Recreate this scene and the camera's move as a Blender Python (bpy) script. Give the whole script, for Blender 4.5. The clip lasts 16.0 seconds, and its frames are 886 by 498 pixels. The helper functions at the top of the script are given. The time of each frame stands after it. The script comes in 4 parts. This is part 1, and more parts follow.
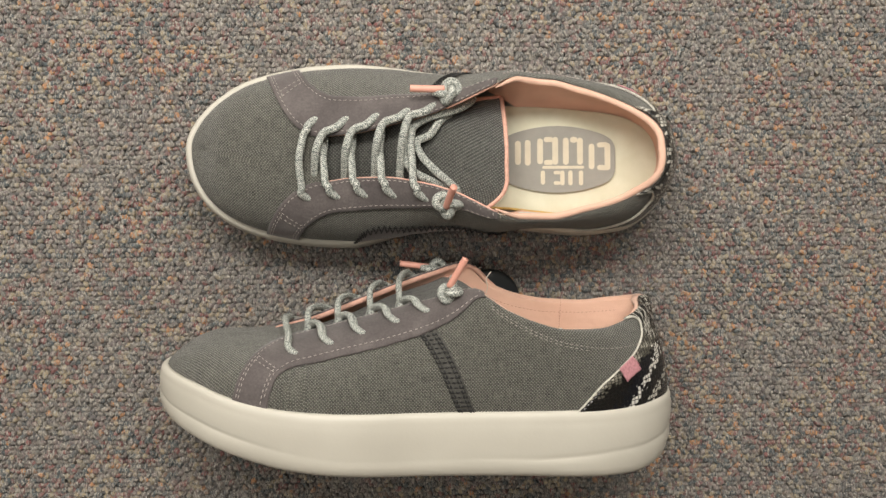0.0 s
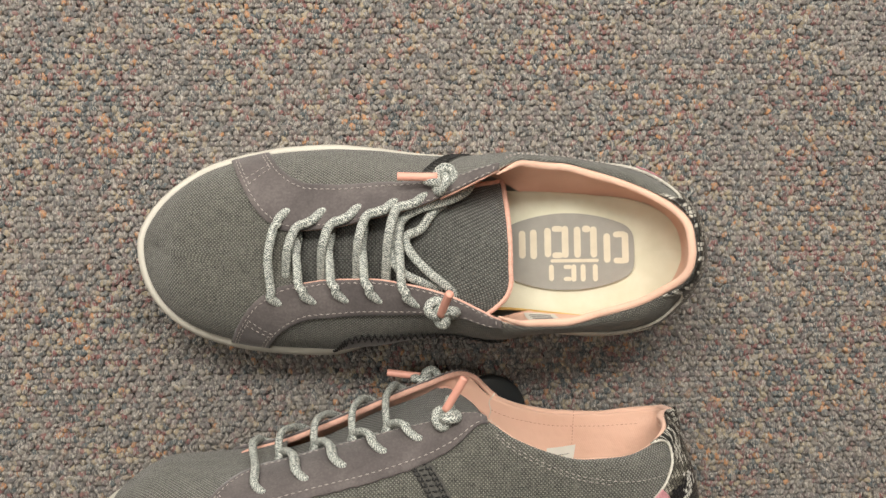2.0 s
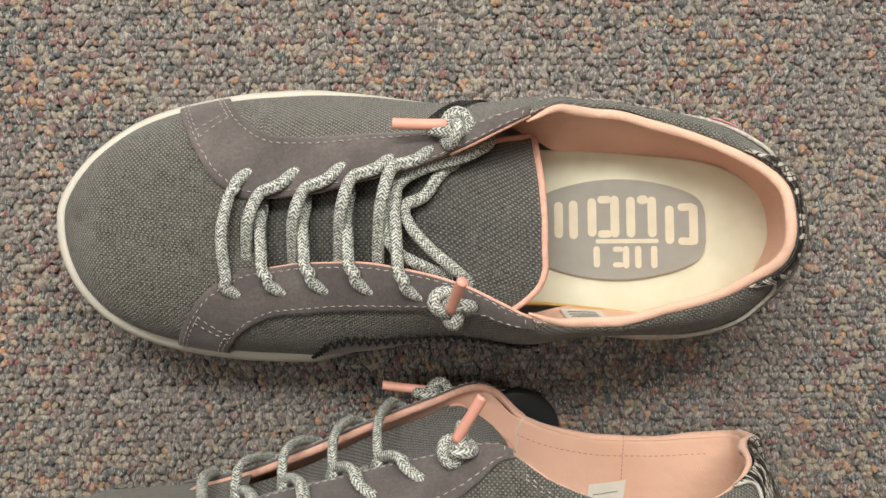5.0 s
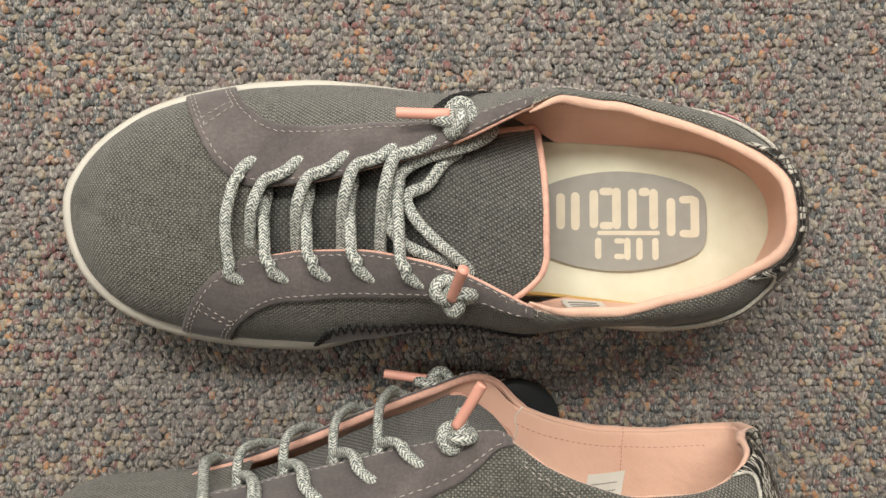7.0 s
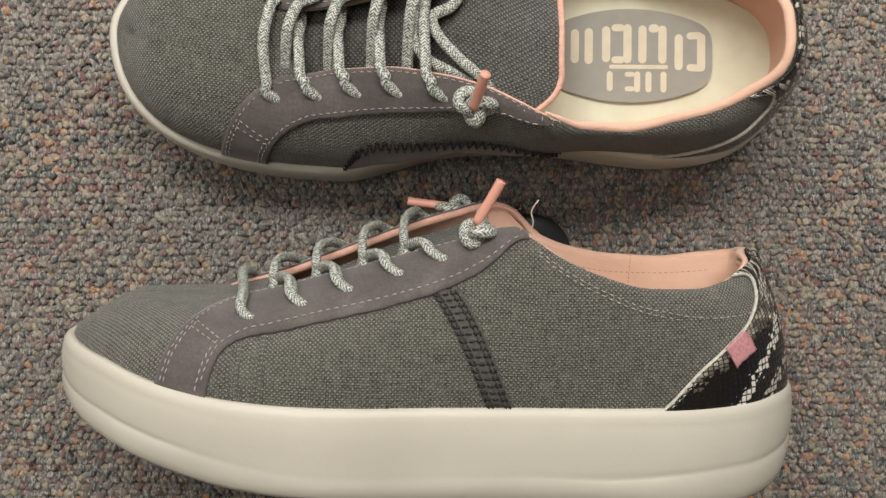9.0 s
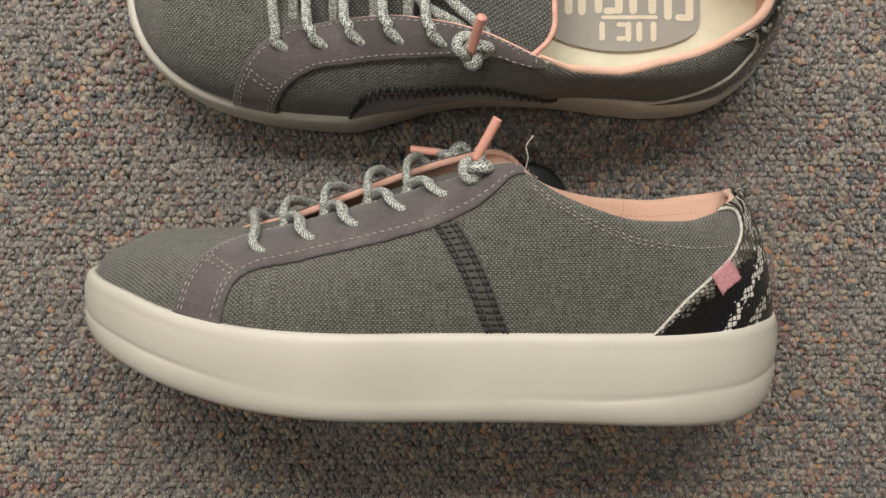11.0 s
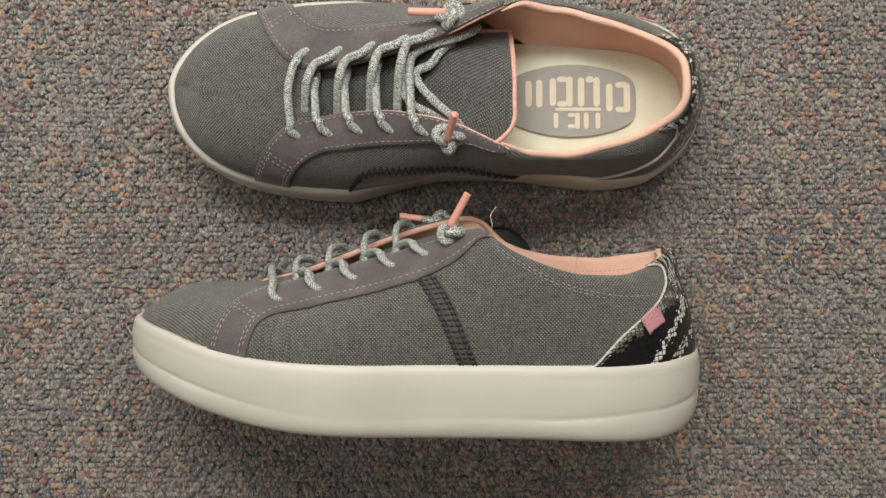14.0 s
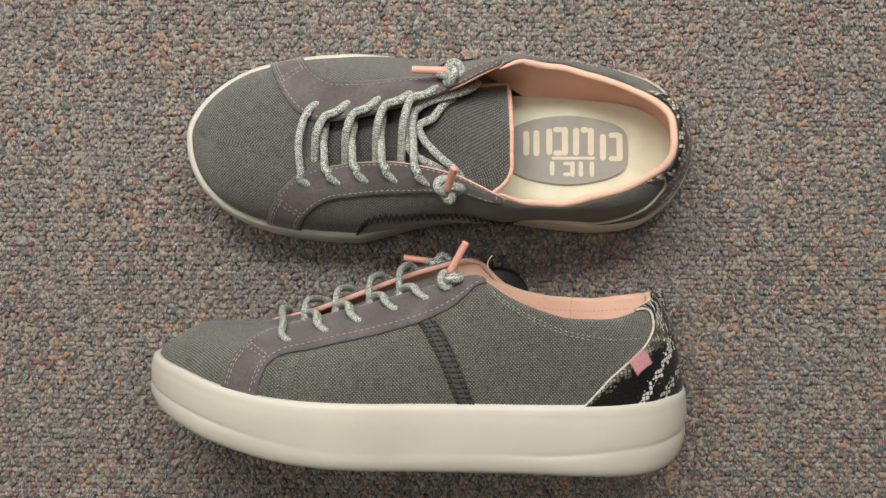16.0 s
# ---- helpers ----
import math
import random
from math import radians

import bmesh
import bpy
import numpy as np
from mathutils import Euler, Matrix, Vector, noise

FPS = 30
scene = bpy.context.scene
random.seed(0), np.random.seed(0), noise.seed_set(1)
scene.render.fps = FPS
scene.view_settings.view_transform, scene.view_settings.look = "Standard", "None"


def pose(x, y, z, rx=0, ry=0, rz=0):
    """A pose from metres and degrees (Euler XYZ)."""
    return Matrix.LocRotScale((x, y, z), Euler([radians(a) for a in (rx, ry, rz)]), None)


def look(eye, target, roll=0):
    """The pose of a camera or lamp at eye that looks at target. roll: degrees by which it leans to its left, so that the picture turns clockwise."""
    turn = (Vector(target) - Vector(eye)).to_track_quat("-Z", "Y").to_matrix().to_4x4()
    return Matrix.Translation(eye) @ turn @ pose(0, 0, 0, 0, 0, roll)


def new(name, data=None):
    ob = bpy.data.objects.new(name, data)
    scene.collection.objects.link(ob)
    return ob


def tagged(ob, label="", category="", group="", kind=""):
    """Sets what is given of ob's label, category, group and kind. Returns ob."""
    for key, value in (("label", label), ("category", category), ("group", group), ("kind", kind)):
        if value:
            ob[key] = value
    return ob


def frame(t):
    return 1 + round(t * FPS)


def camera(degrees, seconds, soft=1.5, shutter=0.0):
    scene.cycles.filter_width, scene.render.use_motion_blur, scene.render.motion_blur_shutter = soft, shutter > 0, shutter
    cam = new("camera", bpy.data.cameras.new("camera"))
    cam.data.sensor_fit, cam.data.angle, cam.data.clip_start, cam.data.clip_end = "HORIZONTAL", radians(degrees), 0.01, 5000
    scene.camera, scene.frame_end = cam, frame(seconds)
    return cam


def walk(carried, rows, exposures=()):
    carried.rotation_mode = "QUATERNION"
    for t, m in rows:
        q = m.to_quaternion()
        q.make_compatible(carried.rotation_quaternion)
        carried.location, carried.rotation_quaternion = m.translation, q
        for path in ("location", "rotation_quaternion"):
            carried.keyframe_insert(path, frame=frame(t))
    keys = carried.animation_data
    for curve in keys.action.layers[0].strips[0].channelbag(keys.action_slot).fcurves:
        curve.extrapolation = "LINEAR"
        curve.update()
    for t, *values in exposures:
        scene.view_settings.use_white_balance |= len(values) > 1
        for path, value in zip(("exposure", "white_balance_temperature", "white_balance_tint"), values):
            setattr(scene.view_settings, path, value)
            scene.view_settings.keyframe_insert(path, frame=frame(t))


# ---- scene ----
cam = camera(50.0, 16.0)
# seconds, eye x, y, z, and the turns rx, ry, rz of a camera that looks straight down
ROWS = [
    (0, -0.0098, -0.0101, 0.5706, 0.62, -3.00, -0.25),
    (0.5, -0.0077, -0.0072, 0.5672, 1.09, -3.08, -0.46),
    (1, -0.0078, 0.0026, 0.5550, 2.00, -3.41, -0.58),
    (1.5, -0.0088, 0.0205, 0.5313, 2.84, -3.54, -0.73),
    (2, -0.0074, 0.0220, 0.4991, 3.25, -3.58, -0.81),
    (2.5, -0.0095, 0.0258, 0.4759, 3.68, -3.63, -0.82),
    (3, -0.0126, 0.0228, 0.4419, 3.79, -3.45, -0.75),
    (3.5, -0.0039, 0.0201, 0.4183, 3.68, -3.28, -0.68),
    (4, -0.0028, 0.0236, 0.4050, 3.56, -3.06, -0.59),
    (4.5, 0.0021, 0.0224, 0.3939, 3.49, -2.65, -0.55),
    (4.7, 0.0023, 0.0211, 0.3918, 3.21, -2.51, -0.54),
    (7, 0.0033, 0.0165, 0.3941, 2.99, -2.09, 0.10),
    (7.5, -0.0005, 0.0114, 0.3951, 2.25, -2.03, 0.27),
    (8, -0.0024, -0.0038, 0.4078, 1.70, -1.92, 0.44),
    (8.5, -0.0032, -0.0137, 0.4236, 1.18, -1.74, 0.53),
    (9, -0.0020, -0.0362, 0.4179, 0.56, -1.58, 0.55),
    (9.5, -0.0030, -0.0496, 0.4247, 0.04, -1.46, 0.47),
    (9.7, -0.0019, -0.0530, 0.4250, -0.07, -1.43, 0.42),
    (12, 0.0011, -0.0591, 0.4446, 0.91, -0.86, -0.11),
    (12.5, 0.0020, -0.0589, 0.4427, 1.16, -0.88, -0.17),
    (13, 0.0035, -0.0561, 0.4426, 1.46, -1.02, -0.16),
    (13.5, -0.0008, -0.0500, 0.5027, 1.75, -1.85, -0.20),
    (14, 0.0060, -0.0627, 0.5221, 3.77, -1.23, 0.00),
    (14.5, 0.0088, -0.0578, 0.5352, 3.87, -1.08, -0.02),
    (15, 0.0082, -0.0520, 0.5419, 4.09, -1.06, 0.08),
    (15.5, 0.0079, -0.0539, 0.5409, 3.72, -1.10, 0.03),
    (16, 0.0121, -0.0471, 0.5508, 4.29, -0.42, 0.42),
]
walk(cam, [(t, pose(x, y, z, rx, ry, rz)) for t, x, y, z, rx, ry, rz in ROWS],
     ((0.0, -0.06, 6500, 10), (1.0, -0.03, 6500, 10), (2.0, 0.06, 6500, 10), (3.0, 0.06, 6500, 10), (4.5, 0.0, 6500, 10), (7.0, -0.02, 6500, 10), (8.5, -0.16, 6450, 10), (9.5, -0.16, 6450, 10),
      (12.0, -0.18, 6400, 10), (14.0, -0.18, 6320, 10), (16.0, -0.1, 6320, 10)))

# ---- light ----
world = bpy.data.worlds.new("world")
scene.world = world
world.use_nodes = True
world.node_tree.nodes["Background"].inputs[0].default_value = (1.0, 0.95, 0.88, 1)
world.node_tree.nodes["Background"].inputs[1].default_value = 0.12


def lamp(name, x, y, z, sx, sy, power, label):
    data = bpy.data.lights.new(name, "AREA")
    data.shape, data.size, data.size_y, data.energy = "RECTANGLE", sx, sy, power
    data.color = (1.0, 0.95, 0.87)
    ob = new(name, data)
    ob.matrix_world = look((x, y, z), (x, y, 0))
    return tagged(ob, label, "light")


lamp("ceiling_lamp", -0.8, -0.1, 2.6, 1.2, 0.6, 15, "white ceiling light panel")
# unseen panel added low over the carpet to grade its brightness north to south
lamp("hanging_lamp", -0.05, 0.40, 0.95, 0.8, 0.18, 10.6, "unseen light panel added low over the carpet")
# unseen area light added on the north side, brightening the carpet towards it
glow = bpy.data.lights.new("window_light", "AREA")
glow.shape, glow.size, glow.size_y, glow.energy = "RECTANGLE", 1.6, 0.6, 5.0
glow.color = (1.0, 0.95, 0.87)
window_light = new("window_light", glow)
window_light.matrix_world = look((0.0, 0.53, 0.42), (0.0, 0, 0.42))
scene.view_settings.exposure = 0.0


# ---- materials ----
class Nodes:
    """Short forms for the nodes of one material."""

    def __init__(self, name, rough=0.8, metal=0.0):
        self.m = bpy.data.materials.new(name)
        self.m.use_nodes = True
        self.t = self.m.node_tree
        self.b = self.t.nodes["Principled BSDF"]
        self.b.inputs["Roughness"].default_value, self.b.inputs["Metallic"].default_value = rough, metal

    def node(self, kind, values=()):
        n = self.t.nodes.new(kind)
        for k, v in dict(values).items():
            self.put(n.inputs[k], v)
        return n

    def put(self, socket, v):
        if isinstance(v, bpy.types.NodeSocket):
            self.t.links.new(v, socket)
        else:
            socket.default_value = v

    def math(self, op, a, b=0.0, c=0.0):
        n = self.node("ShaderNodeMath", {0: a, 1: b, 2: c})
        n.operation = op
        return n.outputs[0]

    def noise(self, scale, detail=2.0, vector=None, rough=0.5):
        v = {"Scale": scale, "Detail": detail, "Roughness": rough}
        if vector:
            v["Vector"] = vector
        return self.node("ShaderNodeTexNoise", v).outputs["Fac"]

    def ramp(self, fac, stops, mode="LINEAR"):
        n = self.node("ShaderNodeValToRGB", {"Fac": fac})
        n.color_ramp.interpolation = mode
        e = n.color_ramp.elements
        while len(e) < len(stops):
            e.new(0.5)
        for el, (pos, col) in zip(e, stops):
            el.position, el.color = pos, (*col, 1)
        return n.outputs["Color"]

    def mix(self, fac, a, b, how="MIX"):
        n = self.node("ShaderNodeMix")
        n.data_type, n.blend_type = "RGBA", how
        for k, v in ((0, fac), (6, a), (7, b)):
            self.put(n.inputs[k], (*v, 1) if isinstance(v, tuple) else v)
        return n.outputs[2]

    def uv(self):
        n = self.node("ShaderNodeUVMap")
        s = self.node("ShaderNodeSeparateXYZ", {0: n.outputs[0]})
        return s.outputs[0], s.outputs[1], n.outputs[0]

    def place(self):
        return self.node("ShaderNodeTexCoord").outputs["Object"]

    def scaled(self, v, s):
        return self.node("ShaderNodeMapping", {"Vector": v, "Scale": s}).outputs[0]

    def bump(self, height, distance, strength=1.0):
        self.put(self.b.inputs["Normal"], self.node("ShaderNodeBump", {"Height": height, "Distance": distance, "Strength": strength}).outputs[0])

    def colour(self, c):
        self.put(self.b.inputs["Base Color"], (*c, 1) if isinstance(c, tuple) else c)

    def rough(self, r):
        self.put(self.b.inputs["Roughness"], r)


def foam():
    k = Nodes("sole_foam", 0.5)
    p = k.place()
    soft = k.noise(18, 3, p)
    k.colour(k.ramp(soft, [(0.3, (0.51, 0.485, 0.42)), (0.7, (0.57, 0.545, 0.475))]))
    k.rough(k.math("MULTIPLY_ADD", k.noise(60, 3, p), 0.2, 0.36))
    k.bump(k.math("ADD", k.math("MULTIPLY", k.noise(25, 2, p), 3.0), k.math("MULTIPLY", k.noise(700, 2, p), 0.25)), 0.0003, 0.5)
    return k.m


def linen(name, pitch=0.00086, dark=(0.0085, 0.0085, 0.0075), light=(0.266, 0.262, 0.219)):
    k = Nodes(name, 0.9)
    u, v, both = k.uv()
    wob = k.math("MULTIPLY", k.math("SUBTRACT", k.noise(420, 3, both), 0.5), 3.4)
    turns = [k.math("ADD", k.math("MULTIPLY", c, 2 * math.pi / pitch), wob) for c in (u, v)]
    holes = k.math("ADD", k.math("COSINE", turns[0]), k.math("COSINE", turns[1]))
    cross = k.math("MULTIPLY", k.math("SINE", k.math("MULTIPLY", turns[0], 0.5)), k.math("SINE", k.math("MULTIPLY", turns[1], 0.5)))
    knit = k.math("MULTIPLY_ADD", k.math("SUBTRACT", k.math("MULTIPLY", cross, 2.2), k.math("MULTIPLY", holes, 0.75)), 0.2, 0.5)
    warp = k.noise(1.0, 3, k.scaled(both, (130, 1700, 1)))
    weft = k.noise(1.0, 3, k.scaled(both, (1700, 130, 1)))
    slub = k.math("ADD", k.math("MULTIPLY", warp, 0.5), k.math("MULTIPLY", weft, 0.5))
    level = k.math("ADD", k.math("MULTIPLY", knit, 0.66), k.math("MULTIPLY", k.math("MULTIPLY_ADD", k.math("SUBTRACT", slub, 0.5), 2.0, 0.5), 0.58))
    c = k.ramp(level, [(0.30, dark), (0.58, tuple(0.40 * x for x in light)), (0.80, tuple(0.62 * x for x in light)), (1.0, light)])
    cloud = k.ramp(k.noise(14, 3, both), [(0.3, (0.9, 0.9, 0.9)), (0.7, (1.05, 1.05, 1.05))])
    k.colour(k.mix(1.0, c, cloud, "MULTIPLY"))
    k.b.inputs["Sheen Weight"].default_value = 0.25
    k.bump(knit, 0.0007, 1.0)
    return k.m


def suede():
    k = Nodes("suede", 0.95)
    p = k.place()
    n = k.math("ADD", k.math("MULTIPLY", k.noise(60, 5, p, 0.65), 0.65), k.math("MULTIPLY", k.noise(900, 3, p), 0.35))
    k.colour(k.ramp(n, [(0.32, (0.066, 0.056, 0.056)), (0.5, (0.100, 0.086, 0.084)), (0.68, (0.150, 0.130, 0.126))]))
    k.b.inputs["Sheen Weight"].default_value = 0.25
    k.bump(k.noise(2200, 2, p), 0.0002, 0.5)
    return k.m


def pink_fabric():
    k = Nodes("pink_lining", 0.85)
    u, v, both = k.uv()
    rib = k.math("SINE", k.math("ADD", k.math("MULTIPLY", k.math("ADD", u, k.math("MULTIPLY", v, 0.6)), 2 * math.pi / 0.0011), k.math("MULTIPLY", k.noise(120, 2, both), 2.0)))
    n = k.noise(45, 3, both)
    c = k.ramp(n, [(0.3, (0.70, 0.437, 0.325)), (0.7, (0.78, 0.506, 0.388))])
    k.colour(k.mix(k.math("MULTIPLY_ADD", rib, 0.035, 0.035), c, (0.60, 0.33, 0.24)))
    k.b.inputs["Sheen Weight"].default_value = 0.2
    k.bump(k.math("ADD", k.math("MULTIPLY", rib, 0.1), k.math("MULTIPLY", k.noise(160, 3, both), 3.0)), 0.0003, 0.8)
    return k.m


def footbed_top():
    k = Nodes("footbed", 0.75)
    p = k.place()
    k.colour(k.ramp(k.noise(120, 4, p), [(0.3, (0.63, 0.62, 0.468)), (0.7, (0.69, 0.68, 0.535))]))
    k.bump(k.noise(1500, 2, p), 0.0001, 0.4)
    return k.m


def braid():
    k = Nodes("lace_braid", 0.6)
    u, v, both = k.uv()
    warp = k.math("MULTIPLY", k.math("SUBTRACT", k.noise(900, 2, both), 0.5), 0.0007)
    side = k.math("ABSOLUTE", k.math("SUBTRACT", k.math("FRACT", k.math("MULTIPLY", k.math("ADD", v, warp), 1 / 0.0027)), 0.5))
    wob = k.math("MULTIPLY", k.noise(420, 2, both), 6.3)
    arrow = k.math("SINE", k.math("ADD", k.math("MULTIPLY", k.math("ADD", u, k.math("MULTIPLY", side, 0.0026)), 2 * math.pi / 0.00115), wob))
    streak = k.noise(1.0, 3, k.scaled(both, (750, 900, 1)))
    level = k.math("ADD", k.math("MULTIPLY_ADD", arrow, 0.18, 0.25), k.math("MULTIPLY", k.math("MULTIPLY_ADD", k.math("SUBTRACT", streak, 0.5), 1.8, 0.5), 0.55))
    k.colour(k.ramp(level, [(0.26, (0.055, 0.066, 0.063)), (0.46, (0.20, 0.225, 0.21)), (0.60, (0.47, 0.49, 0.45)), (0.80, (0.76, 0.76, 0.69))]))
    k.bump(level, 0.0005, 0.9)
    return k.m


def plain(name, colour, rough=0.6, spread=0.12, scale=200, grain=0.0001):
    k = Nodes(name, rough)
    p = k.place()
    k.colour(k.ramp(k.noise(scale, 3, p), [(0.3, tuple(c * (1 - spread) for c in colour)), (0.7, tuple(c * (1 + spread) for c in colour))]))
    k.bump(k.noise(scale * 8, 2, p), grain, 0.4)
    return k.m


def snake_print():
    """Glossy scaled leather: olive grey scales at the front, a black saddle, and a band of white scales along the back."""
    k = Nodes("snake_print", 0.22)
    u, v, both = k.uv()
    at = k.node("ShaderNodeSeparateXYZ", {0: k.place()})
    cells = k.node("ShaderNodeTexVoronoi", {"Vector": k.scaled(both, (470, 390, 1)), "Scale": 1.0, "Randomness": 0.3})
    edge = k.node("ShaderNodeTexVoronoi", {"Vector": k.scaled(both, (470, 390, 1)), "Scale": 1.0, "Randomness": 0.3})
    edge.feature = "DISTANCE_TO_EDGE"
    grey = k.node("ShaderNodeSeparateColor", {0: cells.outputs["Color"]}).outputs[0]
    jag = k.math("MULTIPLY", k.math("SUBTRACT", grey, 0.5), 0.005)
    drift = k.math("MULTIPLY", k.math("SUBTRACT", k.noise(60, 2, both), 0.5), 0.009)
    high = k.math("MAXIMUM", k.math("SUBTRACT", at.outputs[2], 0.036), 0.0)
    rise = k.math("MINIMUM", k.math("MULTIPLY", high, 0.75), 0.016)
    back = k.math("ADD", k.math("SUBTRACT", k.math("SUBTRACT", at.outputs[0], 0.107), rise), k.math("ADD", jag, drift))
    # from the black saddle across the band of white scales to the heel
    c = k.ramp(k.math("MULTIPLY_ADD", back, 12.0, 0.5), [(0.0, (0.010, 0.009, 0.008)), (0.40, (0.008, 0.009, 0.013)), (0.468, (0.68, 0.66, 0.60)), (0.518, (0.010, 0.010, 0.010)), (0.60, (0.012, 0.011, 0.010)),
                                                        (0.64, (0.50, 0.48, 0.42)), (0.68, (0.014, 0.013, 0.012)), (0.78, (0.16, 0.15, 0.125)), (0.84, (0.013, 0.012, 0.011))], "CONSTANT")
    # olive grey scales along the front edge, wider further up
    front = k.math("SUBTRACT", at.outputs[0], k.math("MULTIPLY_ADD", k.math("MINIMUM", high, 0.040), 1.15, 0.077))
    olive = k.math("LESS_THAN", k.math("ADD", front, k.math("MULTIPLY", jag, 1.4)), k.math("MULTIPLY_ADD", high, 0.30, 0.0035))
    c = k.mix(olive, c, k.ramp(grey, [(0.2, (0.085, 0.080, 0.064)), (0.6, (0.17, 0.16, 0.13)), (0.9, (0.36, 0.34, 0.28))]))
    # broken pale and black scales round the top
    rim = k.math("GREATER_THAN", k.math("ADD", at.outputs[2], k.math("MULTIPLY", jag, 2.0)), 0.071)
    c = k.mix(rim, c, k.ramp(k.math("ADD", k.noise(110, 2, both), k.math("MULTIPLY", k.math("SUBTRACT", grey, 0.5), 0.3)), [(0.44, (0.012, 0.012, 0.011)), (0.47, (0.17, 0.16, 0.135)), (0.54, (0.46, 0.44, 0.385))], "CONSTANT"))
    k.colour(k.mix(k.ramp(edge.outputs["Distance"], [(0.06, (1, 1, 1)), (0.15, (0, 0, 0))]), c, (0.01, 0.01, 0.01)))
    k.bump(edge.outputs["Distance"], 0.0006, 0.9)
    return k.m


def loop_pile(name, cells=False):
    """Carpet yarn: each loop one of a few greys and browns, with maroon, teal, beige and orange ones in drifts."""
    k = Nodes(name, 0.95)
    g = k.node("ShaderNodeNewGeometry")
    r = g.outputs["Random Per Island"]
    p = k.place()
    if cells:
        v = k.node("ShaderNodeTexVoronoi", {"Vector": p, "Scale": 345.0, "Randomness": 0.5})
        r = k.node("ShaderNodeSeparateColor", {0: v.outputs["Color"]}).outputs[0]
    plain_yarn = [(0.0, (0.150, 0.140, 0.134)), (0.16, (0.215, 0.196, 0.176)), (0.34, (0.112, 0.112, 0.112)), (0.46, (0.265, 0.245, 0.218)), (0.62, (0.175, 0.152, 0.150)), (0.76, (0.205, 0.168, 0.162)),
                  (0.88, (0.155, 0.160, 0.160)), (0.965, (0.260, 0.185, 0.140))]
    mixed_yarn = [(0.0, (0.078, 0.094, 0.102)), (0.17, (0.215, 0.092, 0.088)), (0.30, (0.345, 0.295, 0.205)), (0.42, (0.160, 0.140, 0.130)), (0.54, (0.095, 0.116, 0.122)), (0.65, (0.235, 0.125, 0.115)),
                  (0.76, (0.200, 0.182, 0.164)), (0.83, (0.380, 0.315, 0.220)), (0.915, (0.455, 0.240, 0.120))]
    other = k.math("FRACT", k.math("MULTIPLY", r, 7.31))
    third = k.math("FRACT", k.math("MULTIPLY", r, 31.7))
    # filaments lie along the loop, which leans one way or the other
    one_way = k.node("ShaderNodeMapping", {"Vector": p, "Rotation": (0, 0, 0.5), "Scale": (1500, 480, 480)}).outputs[0]
    other_way = k.node("ShaderNodeMapping", {"Vector": p, "Rotation": (0, 0, -0.6), "Scale": (1500, 480, 480)}).outputs[0]
    strand = k.mix(k.math("GREATER_THAN", third, 0.5), k.noise(1.0, 2, one_way), k.noise(1.0, 2, other_way))
    # yarns of two colours twisted in a loop, in patches of plain and of mixed yarn
    patch = k.ramp(k.math("ADD", k.noise(15, 3, p), k.math("MULTIPLY", k.math("SUBTRACT", third, 0.5), 0.26)), [(0.43, (0, 0, 0)), (0.52, (1, 1, 1))])
    ply = k.ramp(strand, [(0.48, (0, 0, 0)), (0.56, (0.9, 0.9, 0.9))])
    c = k.mix(patch, k.mix(ply, k.ramp(r, plain_yarn, "CONSTANT"), k.ramp(other, plain_yarn, "CONSTANT")), k.mix(ply, k.ramp(r, mixed_yarn, "CONSTANT"), k.ramp(other, plain_yarn, "CONSTANT")))
    # pale filaments, with their highlights painted into the yarn colour as streaks
    pale = k.math("MULTIPLY", k.ramp(k.math("ADD", strand, k.math("MULTIPLY", k.math("SUBTRACT", k.noise(420, 2, p), 0.5), 0.5)), [(0.53, (0, 0, 0)), (0.62, (1, 1, 1))]), 0.66)
    c = k.mix(pale, c, (0.50, 0.47, 0.42))
    fibre = k.ramp(k.noise(1500, 3, p), [(0.3, (0.68, 0.68, 0.68)), (0.7, (1.30, 1.28, 1.24))])
    k.colour(k.mix(1.0, c, fibre, "MULTIPLY"))
    k.b.inputs["Sheen Weight"].default_value = 0.25
    k.bump(k.math("ADD", strand, k.math("MULTIPLY", k.noise(2200, 2, p), 0.25)), 0.0016, 0.85)
    return k.m


M_SOLE = foam()
M_LINEN = linen("linen")
M_TONGUE = linen("tongue_linen", 0.00095, (0.008, 0.0085, 0.008), (0.215, 0.218, 0.195))
M_SUEDE = suede()
M_PINK = pink_fabric()
M_FOOT = footbed_top()
M_LACE = braid()
M_THREAD = plain("pale_thread", (0.42, 0.38, 0.35), 0.7)
M_FRAY = plain("pale_fibre", (0.66, 0.58, 0.50), 0.8)
M_SEAM = plain("lining_thread", (0.46, 0.235, 0.18), 0.8)
M_BLACK = plain("black_thread", (0.012, 0.012, 0.012), 0.6)
M_STRIPE = plain("dark_webbing", (0.066, 0.064, 0.057), 0.85, 0.25, 600, 0.0002)
M_PINK_EDGE = plain("pink_edge", (0.72, 0.42, 0.33), 0.9, 0.12, 420, 0.0009)
M_AGLET = plain("pink_rubber", (0.73, 0.36, 0.28), 0.5, 0.06, 90)
M_TAB = plain("rose_embroidery", (0.52, 0.245, 0.27), 0.75, 0.2, 900, 0.0002)
M_SNAKE = snake_print()
M_PIPING = plain("pale_edge", (0.50, 0.48, 0.42), 0.7, 0.2, 700)
M_BADGE = plain("grey_print", (0.30, 0.293, 0.262), 0.7, 0.05, 150)
M_INK = plain("cream_print", (0.64, 0.58, 0.45), 0.7, 0.05, 150)
